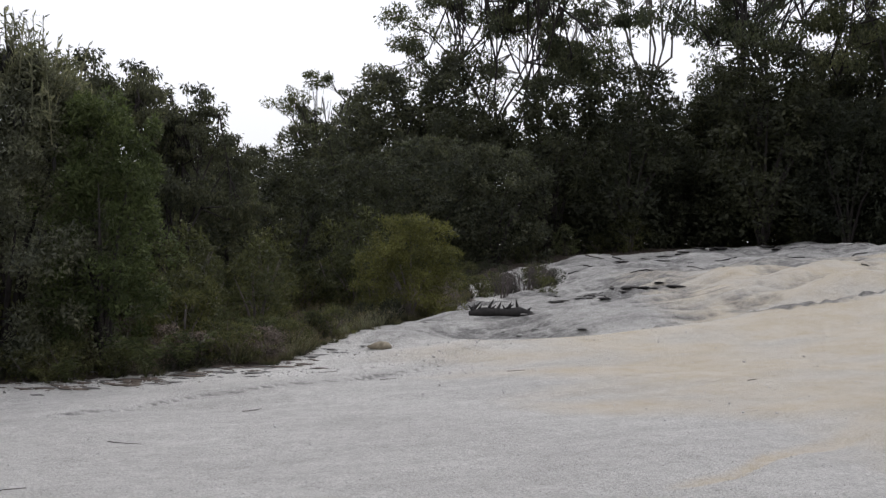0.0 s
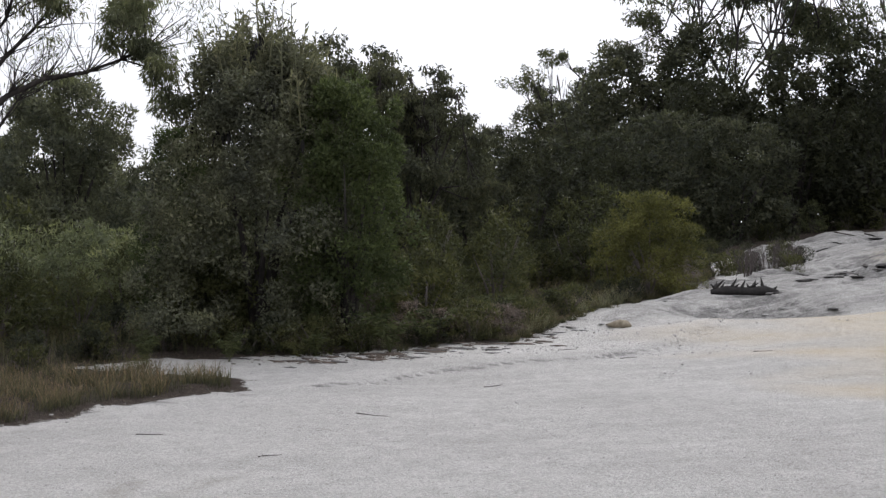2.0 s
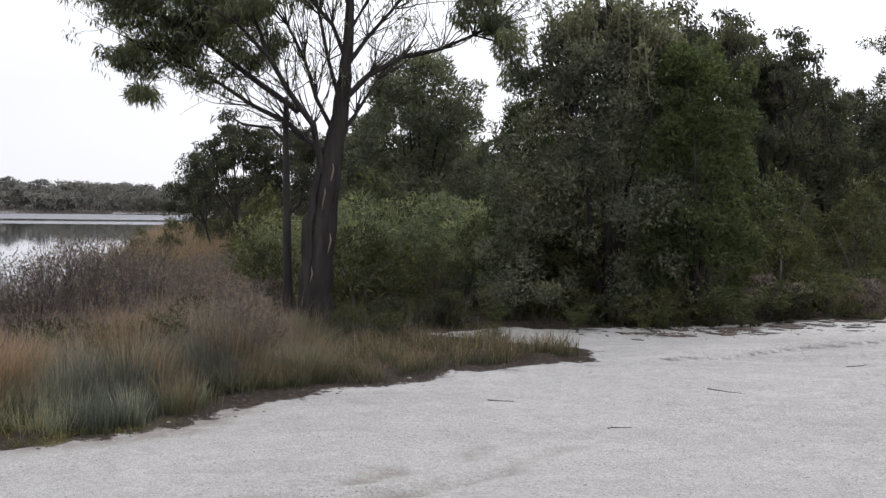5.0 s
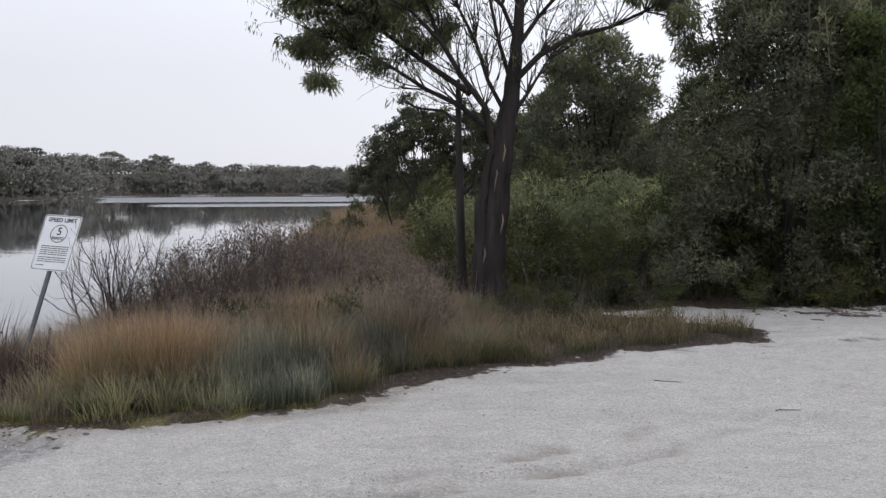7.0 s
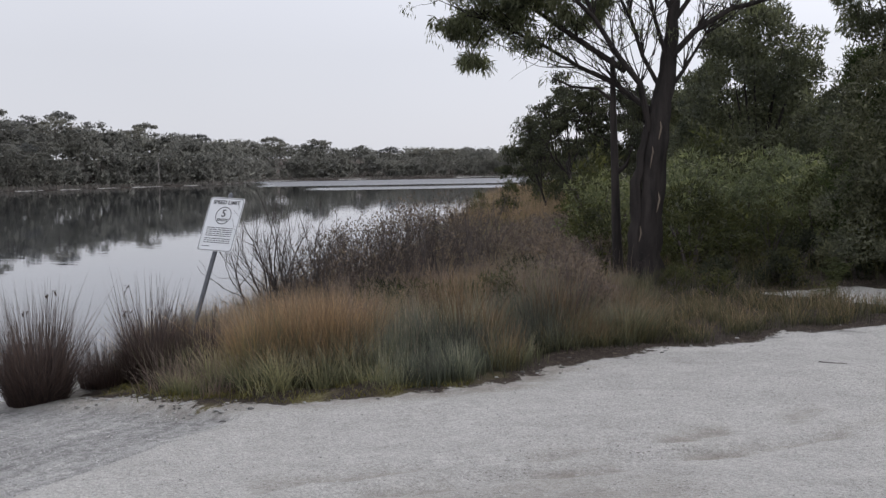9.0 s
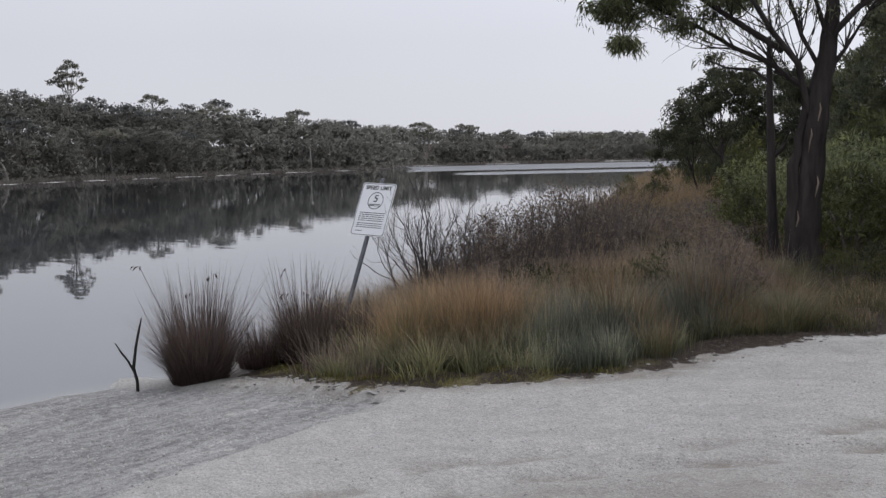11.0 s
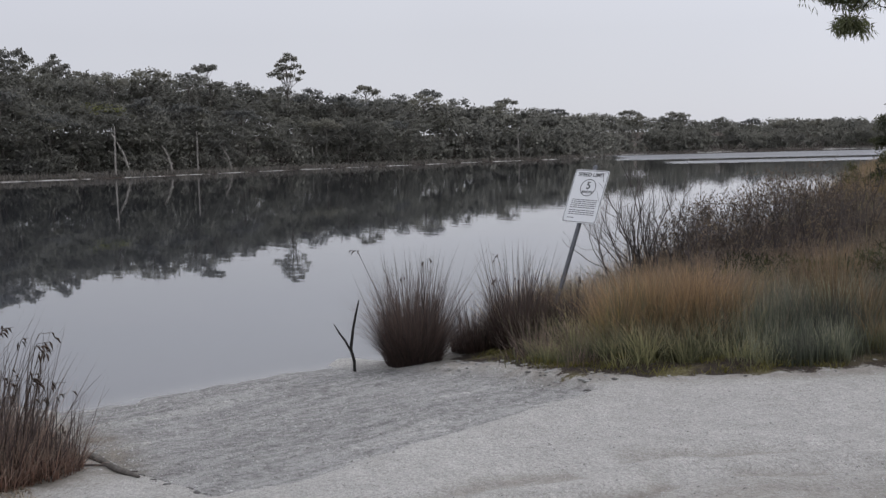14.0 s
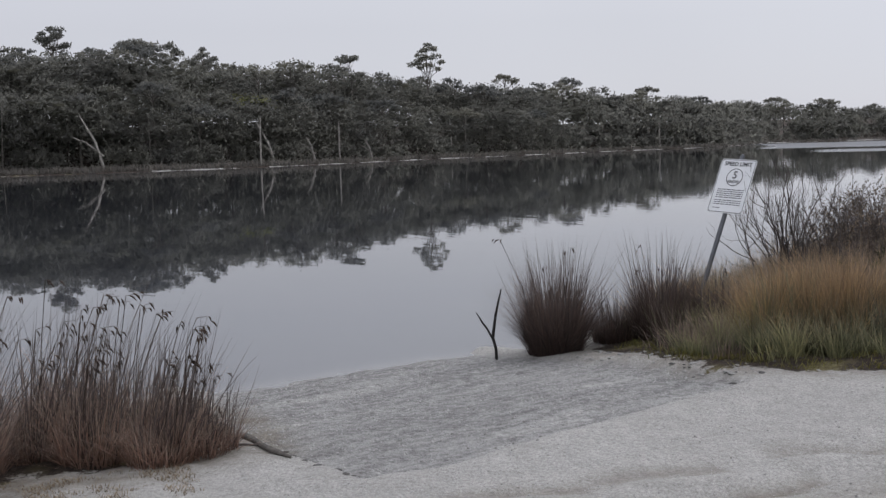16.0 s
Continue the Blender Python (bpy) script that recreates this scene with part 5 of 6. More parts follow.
# ---- grasses, reeds and what stands on the shore ----
def scatter(rng, n, az0, az1, near, far, inner=-0.05, deep=-99):
    """Ground points inside the planted area."""
    az, r = np.radians(rng.uniform(az0, az1, n)), np.sqrt(rng.uniform(near ** 2, far ** 2, n))
    x, y = -np.sin(az) * r, np.cos(az) * r
    v = outside(x, y, VEG)
    ok = (v < inner) & (v > deep) & (outside(x, y, LAKE) > -0.3)
    x, y = x[ok], y[ok]
    return np.stack([x, y, relief(x, y)[0] - 0.01], 1)


def tufted(rng, at, keep, size):
    """Thins the points into tussocks."""
    m = waves(at[:, 0], at[:, 1], size, rng.randint(1000))
    return at[m + rng.uniform(-0.6, 0.6, len(at)) > keep]


def meadow():
    rng = np.random.RandomState(71)

    def bed(name, label, material, at, tall, width, lean=0.3, bend=0.6):
        s = Shape()
        blades(s, rng, at, tall, width, lean, bend)
        thing(name, s.mesh(name, False, True), material, label, "grass", "stuff")

    # the bank: tussocks of several grasses, each fanning from its own heart
    sorts = {"rusty_grass": (RUST, "rusty brown grass tussocks on the bank"), "green_sedge": (SEDGE, "olive sedge tussocks on the bank"),
             "bluish_sedge": (BLUE, "upright blue-green sedge along the gravel edge"), "straw_grass": (STRAW, "bleached straw-coloured tussocks on the bank"),
             "purple_grass": (PURPLE, "dull purple-brown grass tussocks on the bank")}
    heaps = {key: Shape() for key in sorts}
    hearts = np.concatenate([scatter(rng, 950, 41.5, 61.5, 9, 16.5, -0.26), scatter(rng, 460, 35.5, 41.5, 9, 16.5, -0.42), scatter(rng, 520, 34, 56, 16, 34, -0.3)])
    drift, swell, third, shade = (waves(hearts[:, 0], hearts[:, 1], q, k) for q, k in ((2.2, 5), (1.3, 6), (0.9, 7), (1.0, 9)))
    for p, w, sw, th, tone in zip(hearts, drift, swell, third, shade):
        az, far = math.degrees(math.atan2(-p[0], p[1])), math.hypot(p[0], p[1])
        deep = -float(outside(p[:1], p[1:2], VEG)[0])
        tall = rng.uniform(0.30, 0.52) * (0.7 if deep < 0.45 else 0.9 if deep < 0.9 else 1.1) * (1 + 0.42 * sw)
        if az < 38.5 and far > 12.0:
            tall *= 0.55
        if sw < -0.75 and deep > 0.9 or az > 58.8 and far < 11.5:
            continue
        if 55.5 < az < 58.8 and far < 11.4:
            sort = "purple_grass" if th > 0.1 else "green_sedge"
        elif 51.0 < az < 55.5 and far < 11.2:
            sort = "green_sedge" if deep < 0.8 else "rusty_grass"
        elif az < 48.5 and deep < 1.9 - 0.5 * th:
            sort = "bluish_sedge" if (az > 40 and w > -0.3) or th > 0.5 else ("green_sedge" if th > -0.4 else "rusty_grass")
        elif w > 0.3:
            sort = "rusty_grass" if th > -0.5 else "green_sedge"
        elif w < -0.45:
            sort = ("straw_grass" if az > 44 else "rusty_grass") if th > -0.2 else "purple_grass"
        else:
            sort = "purple_grass" if th < -0.15 and deep > 1.2 else "green_sedge" if th < 0.45 or az < 44 else "straw_grass"
        n = rng.randint(55, 140) if far < 16 else 45
        spread = rng.uniform(0.05, 0.15)
        at = p + np.concatenate([rng.normal(size=(n, 2)) * spread, np.zeros((n, 1))], 1)
        stiff = sort == "bluish_sedge"
        wild = rng.uniform(0.7, 1.6)
        blades(heaps[sort], rng, at, tall, 0.007 if far < 16 else 0.012, 0.16 if stiff else 0.24 * wild, 0.15 if stiff else 0.38 * wild, 3 if far < 12.5 else 2, np.repeat(p[None], n, 0), float(np.clip(0.48 + 0.55 * tone + 0.15 * rng.normal(), 0, 1)) * (0.6 if az < 43 else 1.0))
    # taller clumps that stand out of the bank
    for _ in range(64):
        az, far = rng.uniform(38.5, 54), rng.uniform(10.2, 14.5)
        p = np.array(polar(az, far))
        if float(outside(p[:1], p[1:], VEG)[0]) > -0.9:
            continue
        p = np.array([p[0], p[1], height(*p) - 0.01])
        tall = rng.uniform(0.5, 0.82)
        sort = ("rusty_grass", "green_sedge", "purple_grass", "purple_grass", "straw_grass" if az > 44 else "rusty_grass")[rng.randint(0, 5)]
        shade = rng.uniform(0.0, 0.8)
        for _ in range(3):
            q = p + np.array([rng.normal() * 0.13, rng.normal() * 0.13, 0])
            at = q + np.concatenate([rng.normal(size=(80, 2)) * 0.05, np.zeros((80, 1))], 1)
            blades(heaps[sort], rng, at, tall * rng.uniform(0.8, 1.05), 0.008, 0.15, 0.2, 3, np.repeat(q[None], 80, 0), shade)
    # the rusty mound by the ramp, green at its foot
    for _ in range(60):
        p = np.array([-8.55, 6.75]) + np.array([0.48, 0.36]) * rng.normal(size=2) * 0.62
        if float(outside(p[:1], p[1:], VEG)[0]) > -0.3:
            continue
        p = np.array([p[0], p[1], height(*p) - 0.01])
        n = 110
        at = p + np.concatenate([rng.normal(size=(n, 2)) * 0.09, np.zeros((n, 1))], 1)
        blades(heaps["rusty_grass"], rng, at, rng.uniform(0.55, 0.78), 0.006, 0.22, 0.35, 3, np.repeat(p[None], n, 0), rng.uniform(0.35, 1.0))
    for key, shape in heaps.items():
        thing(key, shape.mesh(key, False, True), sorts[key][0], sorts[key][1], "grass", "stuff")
    # thin taller stalks that break the outline
    at = scatter(rng, 2600, 36, 58, 9.5, 18, -0.7)
    bed("dry_stalks", "thin dry stalks standing over the tussocks", PURPLE, at, 0.62, 0.0045, 0.22, 0.3)
    at = tufted(rng, scatter(rng, 22000, 20, 38, 11, 15.0, -0.16), 0.22, 0.75)
    bed("short_grass", "short olive and rusty grass on the tongue by the sand", TURF, at, 0.25, 0.0065, 0.3, 0.6)
    at = tufted(rng, scatter(rng, 9000, 20, 38, 11, 14.0, -0.25), 0.15, 0.7)
    bed("rust_tips", "rust-tipped short grass on the tongue", RUST, at, 0.25, 0.0065, 0.3, 0.6)
    at = tufted(rng, scatter(rng, 26000, 4, 36, 15.5, 26, -0.1), 0.1, 1.2)
    bed("edge_grass", "patchy green grass under the shrubs", TURF, at, 0.40, 0.009, 0.2, 0.4)
    at = tufted(rng, scatter(rng, 14000, 44, 62, 8.8, 11.0, 0.04, -0.5), 0.25, 0.6)
    bed("mossy_grass", "low yellow-green mossy grass along the ramp", MOSS, at, 0.07, 0.008, 0.5, 0.7)
    xy = np.stack([rng.uniform(-7.1, -6.2, 5000), rng.uniform(-0.6, 0.75, 5000)], 1)
    at = tufted(rng, np.concatenate([xy, relief(xy[:, 0], xy[:, 1])[0][:, None]], 1), 0.35, 0.5)
    bed("pale_moss_grass", "sparse pale green grass on the damp sand by the reeds", STRAW, at, 0.028, 0.006, 0.7, 0.8)
    lakeside = np.array([(-14.2, 11.6), (-18.6, 17.0), (-29.5, 30.5), (-54.5, 58.5), (-76.5, 86.5)])
    k = 1.6 + rng.uniform(0, 1, 14000) ** 1.4 * 2.399
    i = k.astype(int)
    xy = lakeside[i] + (lakeside[i + 1] - lakeside[i]) * (k - i)[:, None] + np.stack([rng.uniform(0, 7, len(k)), rng.uniform(-1.5, 1.5, len(k))], 1)
    at = np.concatenate([xy, land(xy[:, 0], xy[:, 1])[:, None]], 1)
    bed("shore_grass", "rusty grass along the lake shore", RUST, at, 0.8, 0.022, 0.25, 0.4)


meadow()


def reed_tuft(rng, x, y, wide, tall, n, heads, label, foliage=REED, full=1.0, fan=0.30, tilt=0.0):
    """A tuft of reeds: a dense skirt of fine blades, stiff stems over it and nodding dark seed heads."""
    tuft = empty("reed_tuft", label, "reeds", "reed tufts at the water's edge")

    def feet(m, share):
        a, r = rng.uniform(0, 6.28, m), wide * 0.5 * share * np.sqrt(rng.uniform(0, 1, m))
        return np.stack([np.cos(a) * r, np.sin(a) * r, 0 * a], 1)

    skirt, stems = Shape(), Shape()
    for share, count, wd, ln, bw in ((0.56, 0.4, 0.006, fan * 0.8, 0.25), (0.44, 0.65, 0.006, fan, 0.4), (0.32, 0.7, 0.007, fan * 1.3, 0.5), (0.22, 0.5, 0.007, fan * 1.8, 0.6)):
        m = int(n * count * (2.0 if full > 1 else 1.0))
        blades(skirt, rng, feet(m, 1.0), tall * share * full, wd, ln, bw, heart=np.zeros((m, 3)), tint=rng.uniform(0.25, 0.75))
    m = int(n * 0.34)
    at = feet(m, 0.9)
    blades(stems, rng, at, tall * 0.86, 0.0085, fan, 0.10, 4, heart=np.zeros((m, 3)) - np.array([0.3 * tilt, 0.9 * tilt, 0]), tint=0.3)
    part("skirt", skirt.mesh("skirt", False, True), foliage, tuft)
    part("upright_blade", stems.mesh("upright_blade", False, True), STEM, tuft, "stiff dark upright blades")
    h = Shape()
    for _ in range(heads):
        foot = feet(1, 0.8)[0]
        b = math.atan2(foot[1] + tilt, foot[0]) + rng.normal() * 0.5
        out = np.array([math.cos(b), math.sin(b), 0])
        ht, lean = tall * rng.uniform(0.55, 1.0), rng.uniform(0.08, 0.34)
        top = foot + out * lean * ht + (0, 0, ht)
        tube(h, [foot, foot + out * lean * ht * 0.4 + (0, 0, ht * 0.6), top, top + out * 0.07 + (0, 0, 0.005)], [0.004, 0.0035, 0.003, 0.002], 3)
        for _ in range(rng.randint(2, 5)):
            e = top + out * rng.uniform(-0.02, 0.08) + rng.normal(size=3) * 0.015
            hang = out * rng.uniform(0.01, 0.04) + rng.normal(size=3) * 0.01
            tube(h, [e, e + hang * 0.6 - (0, 0, 0.012), e + hang - (0, 0, 0.04)], [0.002, 0.007, 0.002], 4)
    part("seed_stalk", h.mesh("seed_stalk"), SEED, tuft, "thin stalks with dark nodding seed heads")
    return put(tuft, pose(x, y, max(height(x, y), WATER) - 0.02))


rng_reed = np.random.RandomState(81)
reed_tuft(rng_reed, -9.95, 4.65, 0.5, 1.15, 900, 4, "dark reddish reed tuft at the foot of the ramp", DARK_REED, 1.3, 0.23)
reed_tuft(rng_reed, -9.75, 5.7, 0.42, 1.1, 520, 4, "brown reed tuft near the leaning sign", DARK_REED, 1.3, 0.23)
reed_tuft(rng_reed, -10.15, 5.45, 0.5, 0.6, 400, 1, "short reed tuft at the water's edge", DARK_REED, 1.3, 0.23)
reed_tuft(rng_reed, -9.5, 6.2, 0.5, 0.8, 450, 2, "brown reed tuft near the leaning sign", DARK_REED, 1.3, 0.23)
for rx, ry, rw, rt, rn, rh in ((-7.3, 0.9, 0.4, 0.62, 260, 4), (-7.25, 0.62, 0.42, 0.9, 300, 7), (-7.5, 0.22, 0.42, 0.98, 260, 7), (-7.75, 0.75, 0.45, 0.85, 240, 6), (-7.95, 0.45, 0.6, 1.0, 280, 7),
                               (-7.85, -0.05, 0.6, 1.05, 300, 8), (-8.3, 0.1, 0.6, 1.1, 320, 8), (-7.0, -0.72, 0.5, 0.95, 560, 6), (-7.45, -0.6, 0.6, 1.1, 480, 9), (-7.9, -0.7, 0.7, 1.15, 420, 9), (-6.85, -1.2, 0.7, 1.05, 560, 6)):
    reed_tuft(rng_reed, rx, ry, rw, rt, rn, rh, "reddish reed tuft beside the boat ramp", fan=0.36, tilt=0.7)


def twig_bush(rng, az, far, wide, tall, n, leafy, label):
    """A nearly leafless dark bush of fine upright twigs."""
    b = empty("twig_bush", label, "bush", "twiggy bushes on the shore")
    w, lf, tips = Shape(), Shape(), []
    for _ in range(n):
        a = rng.uniform(0, 6.28)
        grow(w, rng, (math.cos(a) * wide * 0.12, math.sin(a) * wide * 0.12, -0.05), (math.cos(a) * 0.2, math.sin(a) * 0.2, 1), tall * 0.5, 0.017, 3, tips, 0.42, 0.12, 3 if tall > 1.6 else 2, 0.17, 0.6, 3)
    part("twig_crown", w.mesh("twig_crown"), TWIG, b)
    if leafy:
        clump_leaves(lf, rng, tips, leafy, 0.05, 0.05, 0.014, -0.2)
        part("crown", lf.mesh("crown"), MAUVE_LEAF, b)
    return put(b, stand(az, far))


def grass_tufts():
    """Single tufts along the ragged edge of the sand."""
    rng = np.random.RandomState(95)
    kinds = []
    for foliage, tall, label in ((TURF, 0.42, "green grass tuft at the edge of the sand"), (SEDGE, 0.3, "olive grass tuft at the edge of the sand"), (TURF, 0.22, "dry brown grass tuft on the sand")):
        s = Shape()
        at = np.concatenate([rng.normal(size=(110, 2)) * 0.06, np.zeros((110, 1))], 1)
        blades(s, rng, at, tall, 0.009, 0.35, 0.5, 2, 0 * at)
        kinds.append(thing("grass_tuft", s.mesh("grass_tuft", False, True), foliage, label, "grass", group="grass tufts at the sand edge"))
    first = [True] * 3
    edge = VEG[15:24]
    for _ in range(110):
        j = rng.randint(0, len(edge) - 1)
        x, y = edge[j] + (edge[j + 1] - edge[j]) * rng.uniform() + rng.normal(size=2) * 0.3
        deep = -float(outside(np.array([x]), np.array([y]), VEG)[0])
        if not -0.45 < deep < 0.9 or (deep < -0.1 and rng.uniform() < 0.6):
            continue
        k = 2 if deep < 0.05 else rng.randint(0, 3)
        q = rng.uniform(0.6, 1.25) * (1.0 if deep > 0 else 0.7)
        m = pose(x, y, height(x, y) - 0.01, 0, 0, rng.uniform(0, 360)) @ Matrix.Diagonal((q, q, q, 1))
        if first[k]:
            put(kinds[k], m)
            first[k] = False
        else:
            again(kinds[k], m)


grass_tufts()


def fern(rng, label):
    """A bracken fern: arching fronds, each a rib with paired leaflets."""
    plant = empty("fern", label, "fern", "ferns at the sand edge")
    for k in range(8):
        a = k * 0.785 + rng.uniform(-0.3, 0.3)
        out = np.array([math.cos(a), math.sin(a), 0.0])
        ln, arch = rng.uniform(0.4, 0.65), rng.uniform(0.3, 0.55)
        f = np.linspace(0, 1, 12)
        rib = np.outer(f * ln * arch, out) + np.outer(ln * (1.75 * f - 0.95 * f * f), (0, 0, 1.0))
        frond = Shape()
        tube(frond, rib, np.linspace(0.005, 0.0015, 12), 3)
        side = np.array([-out[1], out[0], 0.0])
        for way in (1, -1):
            f2 = np.repeat(np.linspace(0.18, 0.98, 20), 1)
            foot = np.stack([np.interp(f2, f, rib[:, q]) for q in range(3)], 1)
            reach = ln * 0.26 * np.sin(np.pi * np.clip(1.05 - f2, 0, 1) ** 0.8)[:, None]
            leaves(frond, foot, side * way * reach * 3 + out * reach * 1.2 + rng.normal(size=(20, 3)) * reach * 0.9 - np.array([0, 0, 0.5]) * reach, 0.02 + reach[:, 0], 0.022, rng)
        part("frond", frond.mesh("frond"), FERN_LEAF, plant)
    return plant


def ferns():
    rng = np.random.RandomState(97)
    kinds = [fern(rng, "light green bracken fern at the edge of the sand"), fern(rng, "arching green fern under the shrubs")]
    spots = ((14.6, 16.3, 1.15), (15.6, 16.9, 0.9), (12.9, 16.9, 0.8), (18.3, 16.1, 0.75), (12.2, 17.2, 1.05), (10.4, 18.4, 1.0), (9.2, 19.2, 1.1), (7.9, 20.0, 0.9),
             (22.5, 15.9, 0.8), (26.5, 16.2, 0.8), (6.3, 21.4, 1.0))
    for k, (az, far, size) in enumerate(spots):
        m = stand(az, far, rng.uniform(0, 360), size, 0.02)
        put(kinds[k], m) if k < 2 else again(kinds[k % 2], m)


ferns()
rng_twig = np.random.RandomState(91)
twig_bush(rng_twig, 53.2, 12.6, 0.5, 1.6, 11, 0, "dark leafless twiggy bush behind the sign")
twig_bush(rng_twig, 52.0, 12.8, 0.8, 1.3, 8, 0, "dark twiggy bush on the shore")
for taz, tfar, tt in ((50.9, 13.6, 1.15), (49.6, 15, 1.5), (47.9, 16, 1.6), (50.4, 14, 1.3), (48.8, 14.5, 1.5), (47.4, 14.4, 1.55), (45.8, 15, 1.6), (44.6, 16, 1.55), (51.4, 13.4, 1.2), (46.4, 17, 1.7), (43.2, 18, 1.6)):
    twig_bush(rng_twig, taz, tfar, 0.9, tt * 0.88, 8, 2, "dark twiggy bush with sparse leaves on the shore")

for taz, tfar, tt in ((-3.6, 27.6, 0.75), (-4.6, 28.2, 0.8), (-5.4, 28.6, 0.55), (-2.8, 26.6, 0.6)):
    twig_bush(rng_twig, taz, tfar, 1.3, tt, 14, 0, "low dark burnt bush on the sandy rise")

# low dark heath where the wood meets the sand
rng_low = np.random.RandomState(93)
for bx, by, bw, bt in ((-6.3, 15.6, 0.8, 0.5), (-5.7, 15.55, 0.6, 0.4), (-5.15, 15.5, 0.95, 0.55), (-4.6, 15.95, 0.6, 0.38), (-4.1, 16.9, 0.9, 0.6), (-3.6, 17.0, 0.8, 0.5), (-3.15, 17.05, 1.0, 0.6), (-2.75, 17.5, 0.9, 0.5), (-2.5, 18.75, 0.9, 0.55), (-2.05, 21.1, 0.9, 0.6), (-3.4, 17.9, 1.0, 0.8), (-4.9, 16.8, 1.0, 0.75)):
    low_heath = bush(rng_low, "heath_shrub", bw, bt, int(1500 * bw), 0.05, 0.3, DUSKY_LEAF if rng_low.uniform() < 0.65 else MAUVE_LEAF, "low dark heath shrub at the edge of the sand", "shrub", TWIG, 12, 0.8, "heath shrubs at the sand edge", shell=0.9)
    put(low_heath, pose(bx, by, height(bx, by), 0, 0, rng_low.uniform(0, 360)))

# ---- the sign and small things ----
def speed_sign():
    sign = empty("speed_sign", "white 5 knots speed limit sign on a leaning steel post", "sign")
    w, h, t, r = 0.432, 0.60, 0.003, 0.03
    outline = []
    for cx, cz, a0 in ((w / 2 - r, h / 2 - r, 0), (-w / 2 + r, h / 2 - r, 90), (-w / 2 + r, -h / 2 + r, 180), (w / 2 - r, -h / 2 + r, 270)):
        for k in range(6):
            a = radians(a0 + 18 * k)
            outline.append((cx + r * math.cos(a), cz + r * math.sin(a)))

    def slab(name, scale_x, scale_z, y0, y1, material, hole=None, parent=sign):
        bm = bmesh.new()
        ring = [bm.verts.new((x * scale_x, y0, z * scale_z)) for x, z in outline]
        if hole:
            inner = [bm.verts.new((x * hole[0], y0, z * hole[1])) for x, z in outline]
            n = len(ring)
            fs = [bm.faces.new((ring[k], ring[(k + 1) % n], inner[(k + 1) % n], inner[k])) for k in range(n)]
        else:
            fs = [bm.faces.new(ring)]
        ext = bmesh.ops.extrude_face_region(bm, geom=fs)
        bmesh.ops.translate(bm, vec=(0, y1 - y0, 0), verts=[v for v in ext["geom"] if isinstance(v, bmesh.types.BMVert)])
        bmesh.ops.recalc_face_normals(bm, faces=bm.faces)
        me = bpy.data.meshes.new(name)
        bm.to_mesh(me)
        bm.free()
        return part(name, me, material, parent)

    panel = slab("panel", 1, 1, 0, t, SIGN_WHITE)
    slab("border", 0.965, 0.976, -0.0015, -0.0005, SIGN_INK, (0.94, 0.958), panel)

    def words(text, size, x, z, align="CENTER"):
        cu = bpy.data.curves.new("words", "FONT")
        cu.body, cu.size, cu.align_x, cu.extrude, cu.offset = text, size, align, 0.0006, 0.0012
        tmp = bpy.data.objects.new("words", cu)
        scene.collection.objects.link(tmp)
        me = bpy.data.meshes.new_from_object(tmp.evaluated_get(bpy.context.evaluated_depsgraph_get()))
        bpy.data.objects.remove(tmp)
        me.transform(pose(x, -0.0022, z, 90))
        part("lettering", me, SIGN_INK, panel, "black lettering")

    words("SPEED LIMIT", 0.062, 0.0, 0.225)
    words("5", 0.115, 0.0, 0.085)
    words("KNOTS", 0.04, 0.0, 0.035)
    bm = bmesh.new()
    n = 40
    for rad in (0.098, 0.09):
        for k in range(n):
            a = k * 2 * math.pi / n
            bm.verts.new((rad * math.cos(a), -0.002, 0.098 + rad * math.sin(a)))
    bm.verts.ensure_lookup_table()
    for k in range(n):
        bm.faces.new((bm.verts[k], bm.verts[(k + 1) % n], bm.verts[n + (k + 1) % n], bm.verts[n + k]))
    me = bpy.data.meshes.new("ring")
    bm.to_mesh(me)
    bm.free()
    part("ring", me, SIGN_INK, panel, "black ring round the number")
    rng = random.Random(5)
    for k, z in enumerate((-0.045, -0.067, -0.089, -0.111, -0.133, -0.165, -0.187, -0.209, -0.25)):
        s = Shape()
        x = -0.16
        end = 0.16 if k < 8 else -0.07
        while x < end:
            ln = min(rng.uniform(0.02, 0.06), end - x)
            i = np.array([[x, -0.002, z], [x + ln, -0.002, z], [x + ln, -0.002, z + 0.008], [x, -0.002, z + 0.008]])
            s.add(i, q=[[0, 1, 2, 3]])
            x += ln + 0.008
        part("print_line", s.mesh("print_line"), SIGN_INK, panel, "small black print line")
    post = Shape()
    tube(post, [(0, 0.028, -1.35), (0, 0.028, -0.4), (0, 0.028, 0.35)], [0.024, 0.024, 0.024], 12)
    part("post", post.mesh("post", True), STEEL, sign, "grey galvanised post")
    for z in (0.2, -0.2):
        b = Shape()
        tube(b, [(-0.04, 0.02, z), (0.0, 0.056, z), (0.04, 0.02, z)], [0.008, 0.008, 0.008], 6)
        part("bracket", b.mesh("bracket"), STEEL, sign)
    put(sign, pose(-10.196, 6.836, 1.076, -24.5, 3.3, 20.8))


speed_sign()


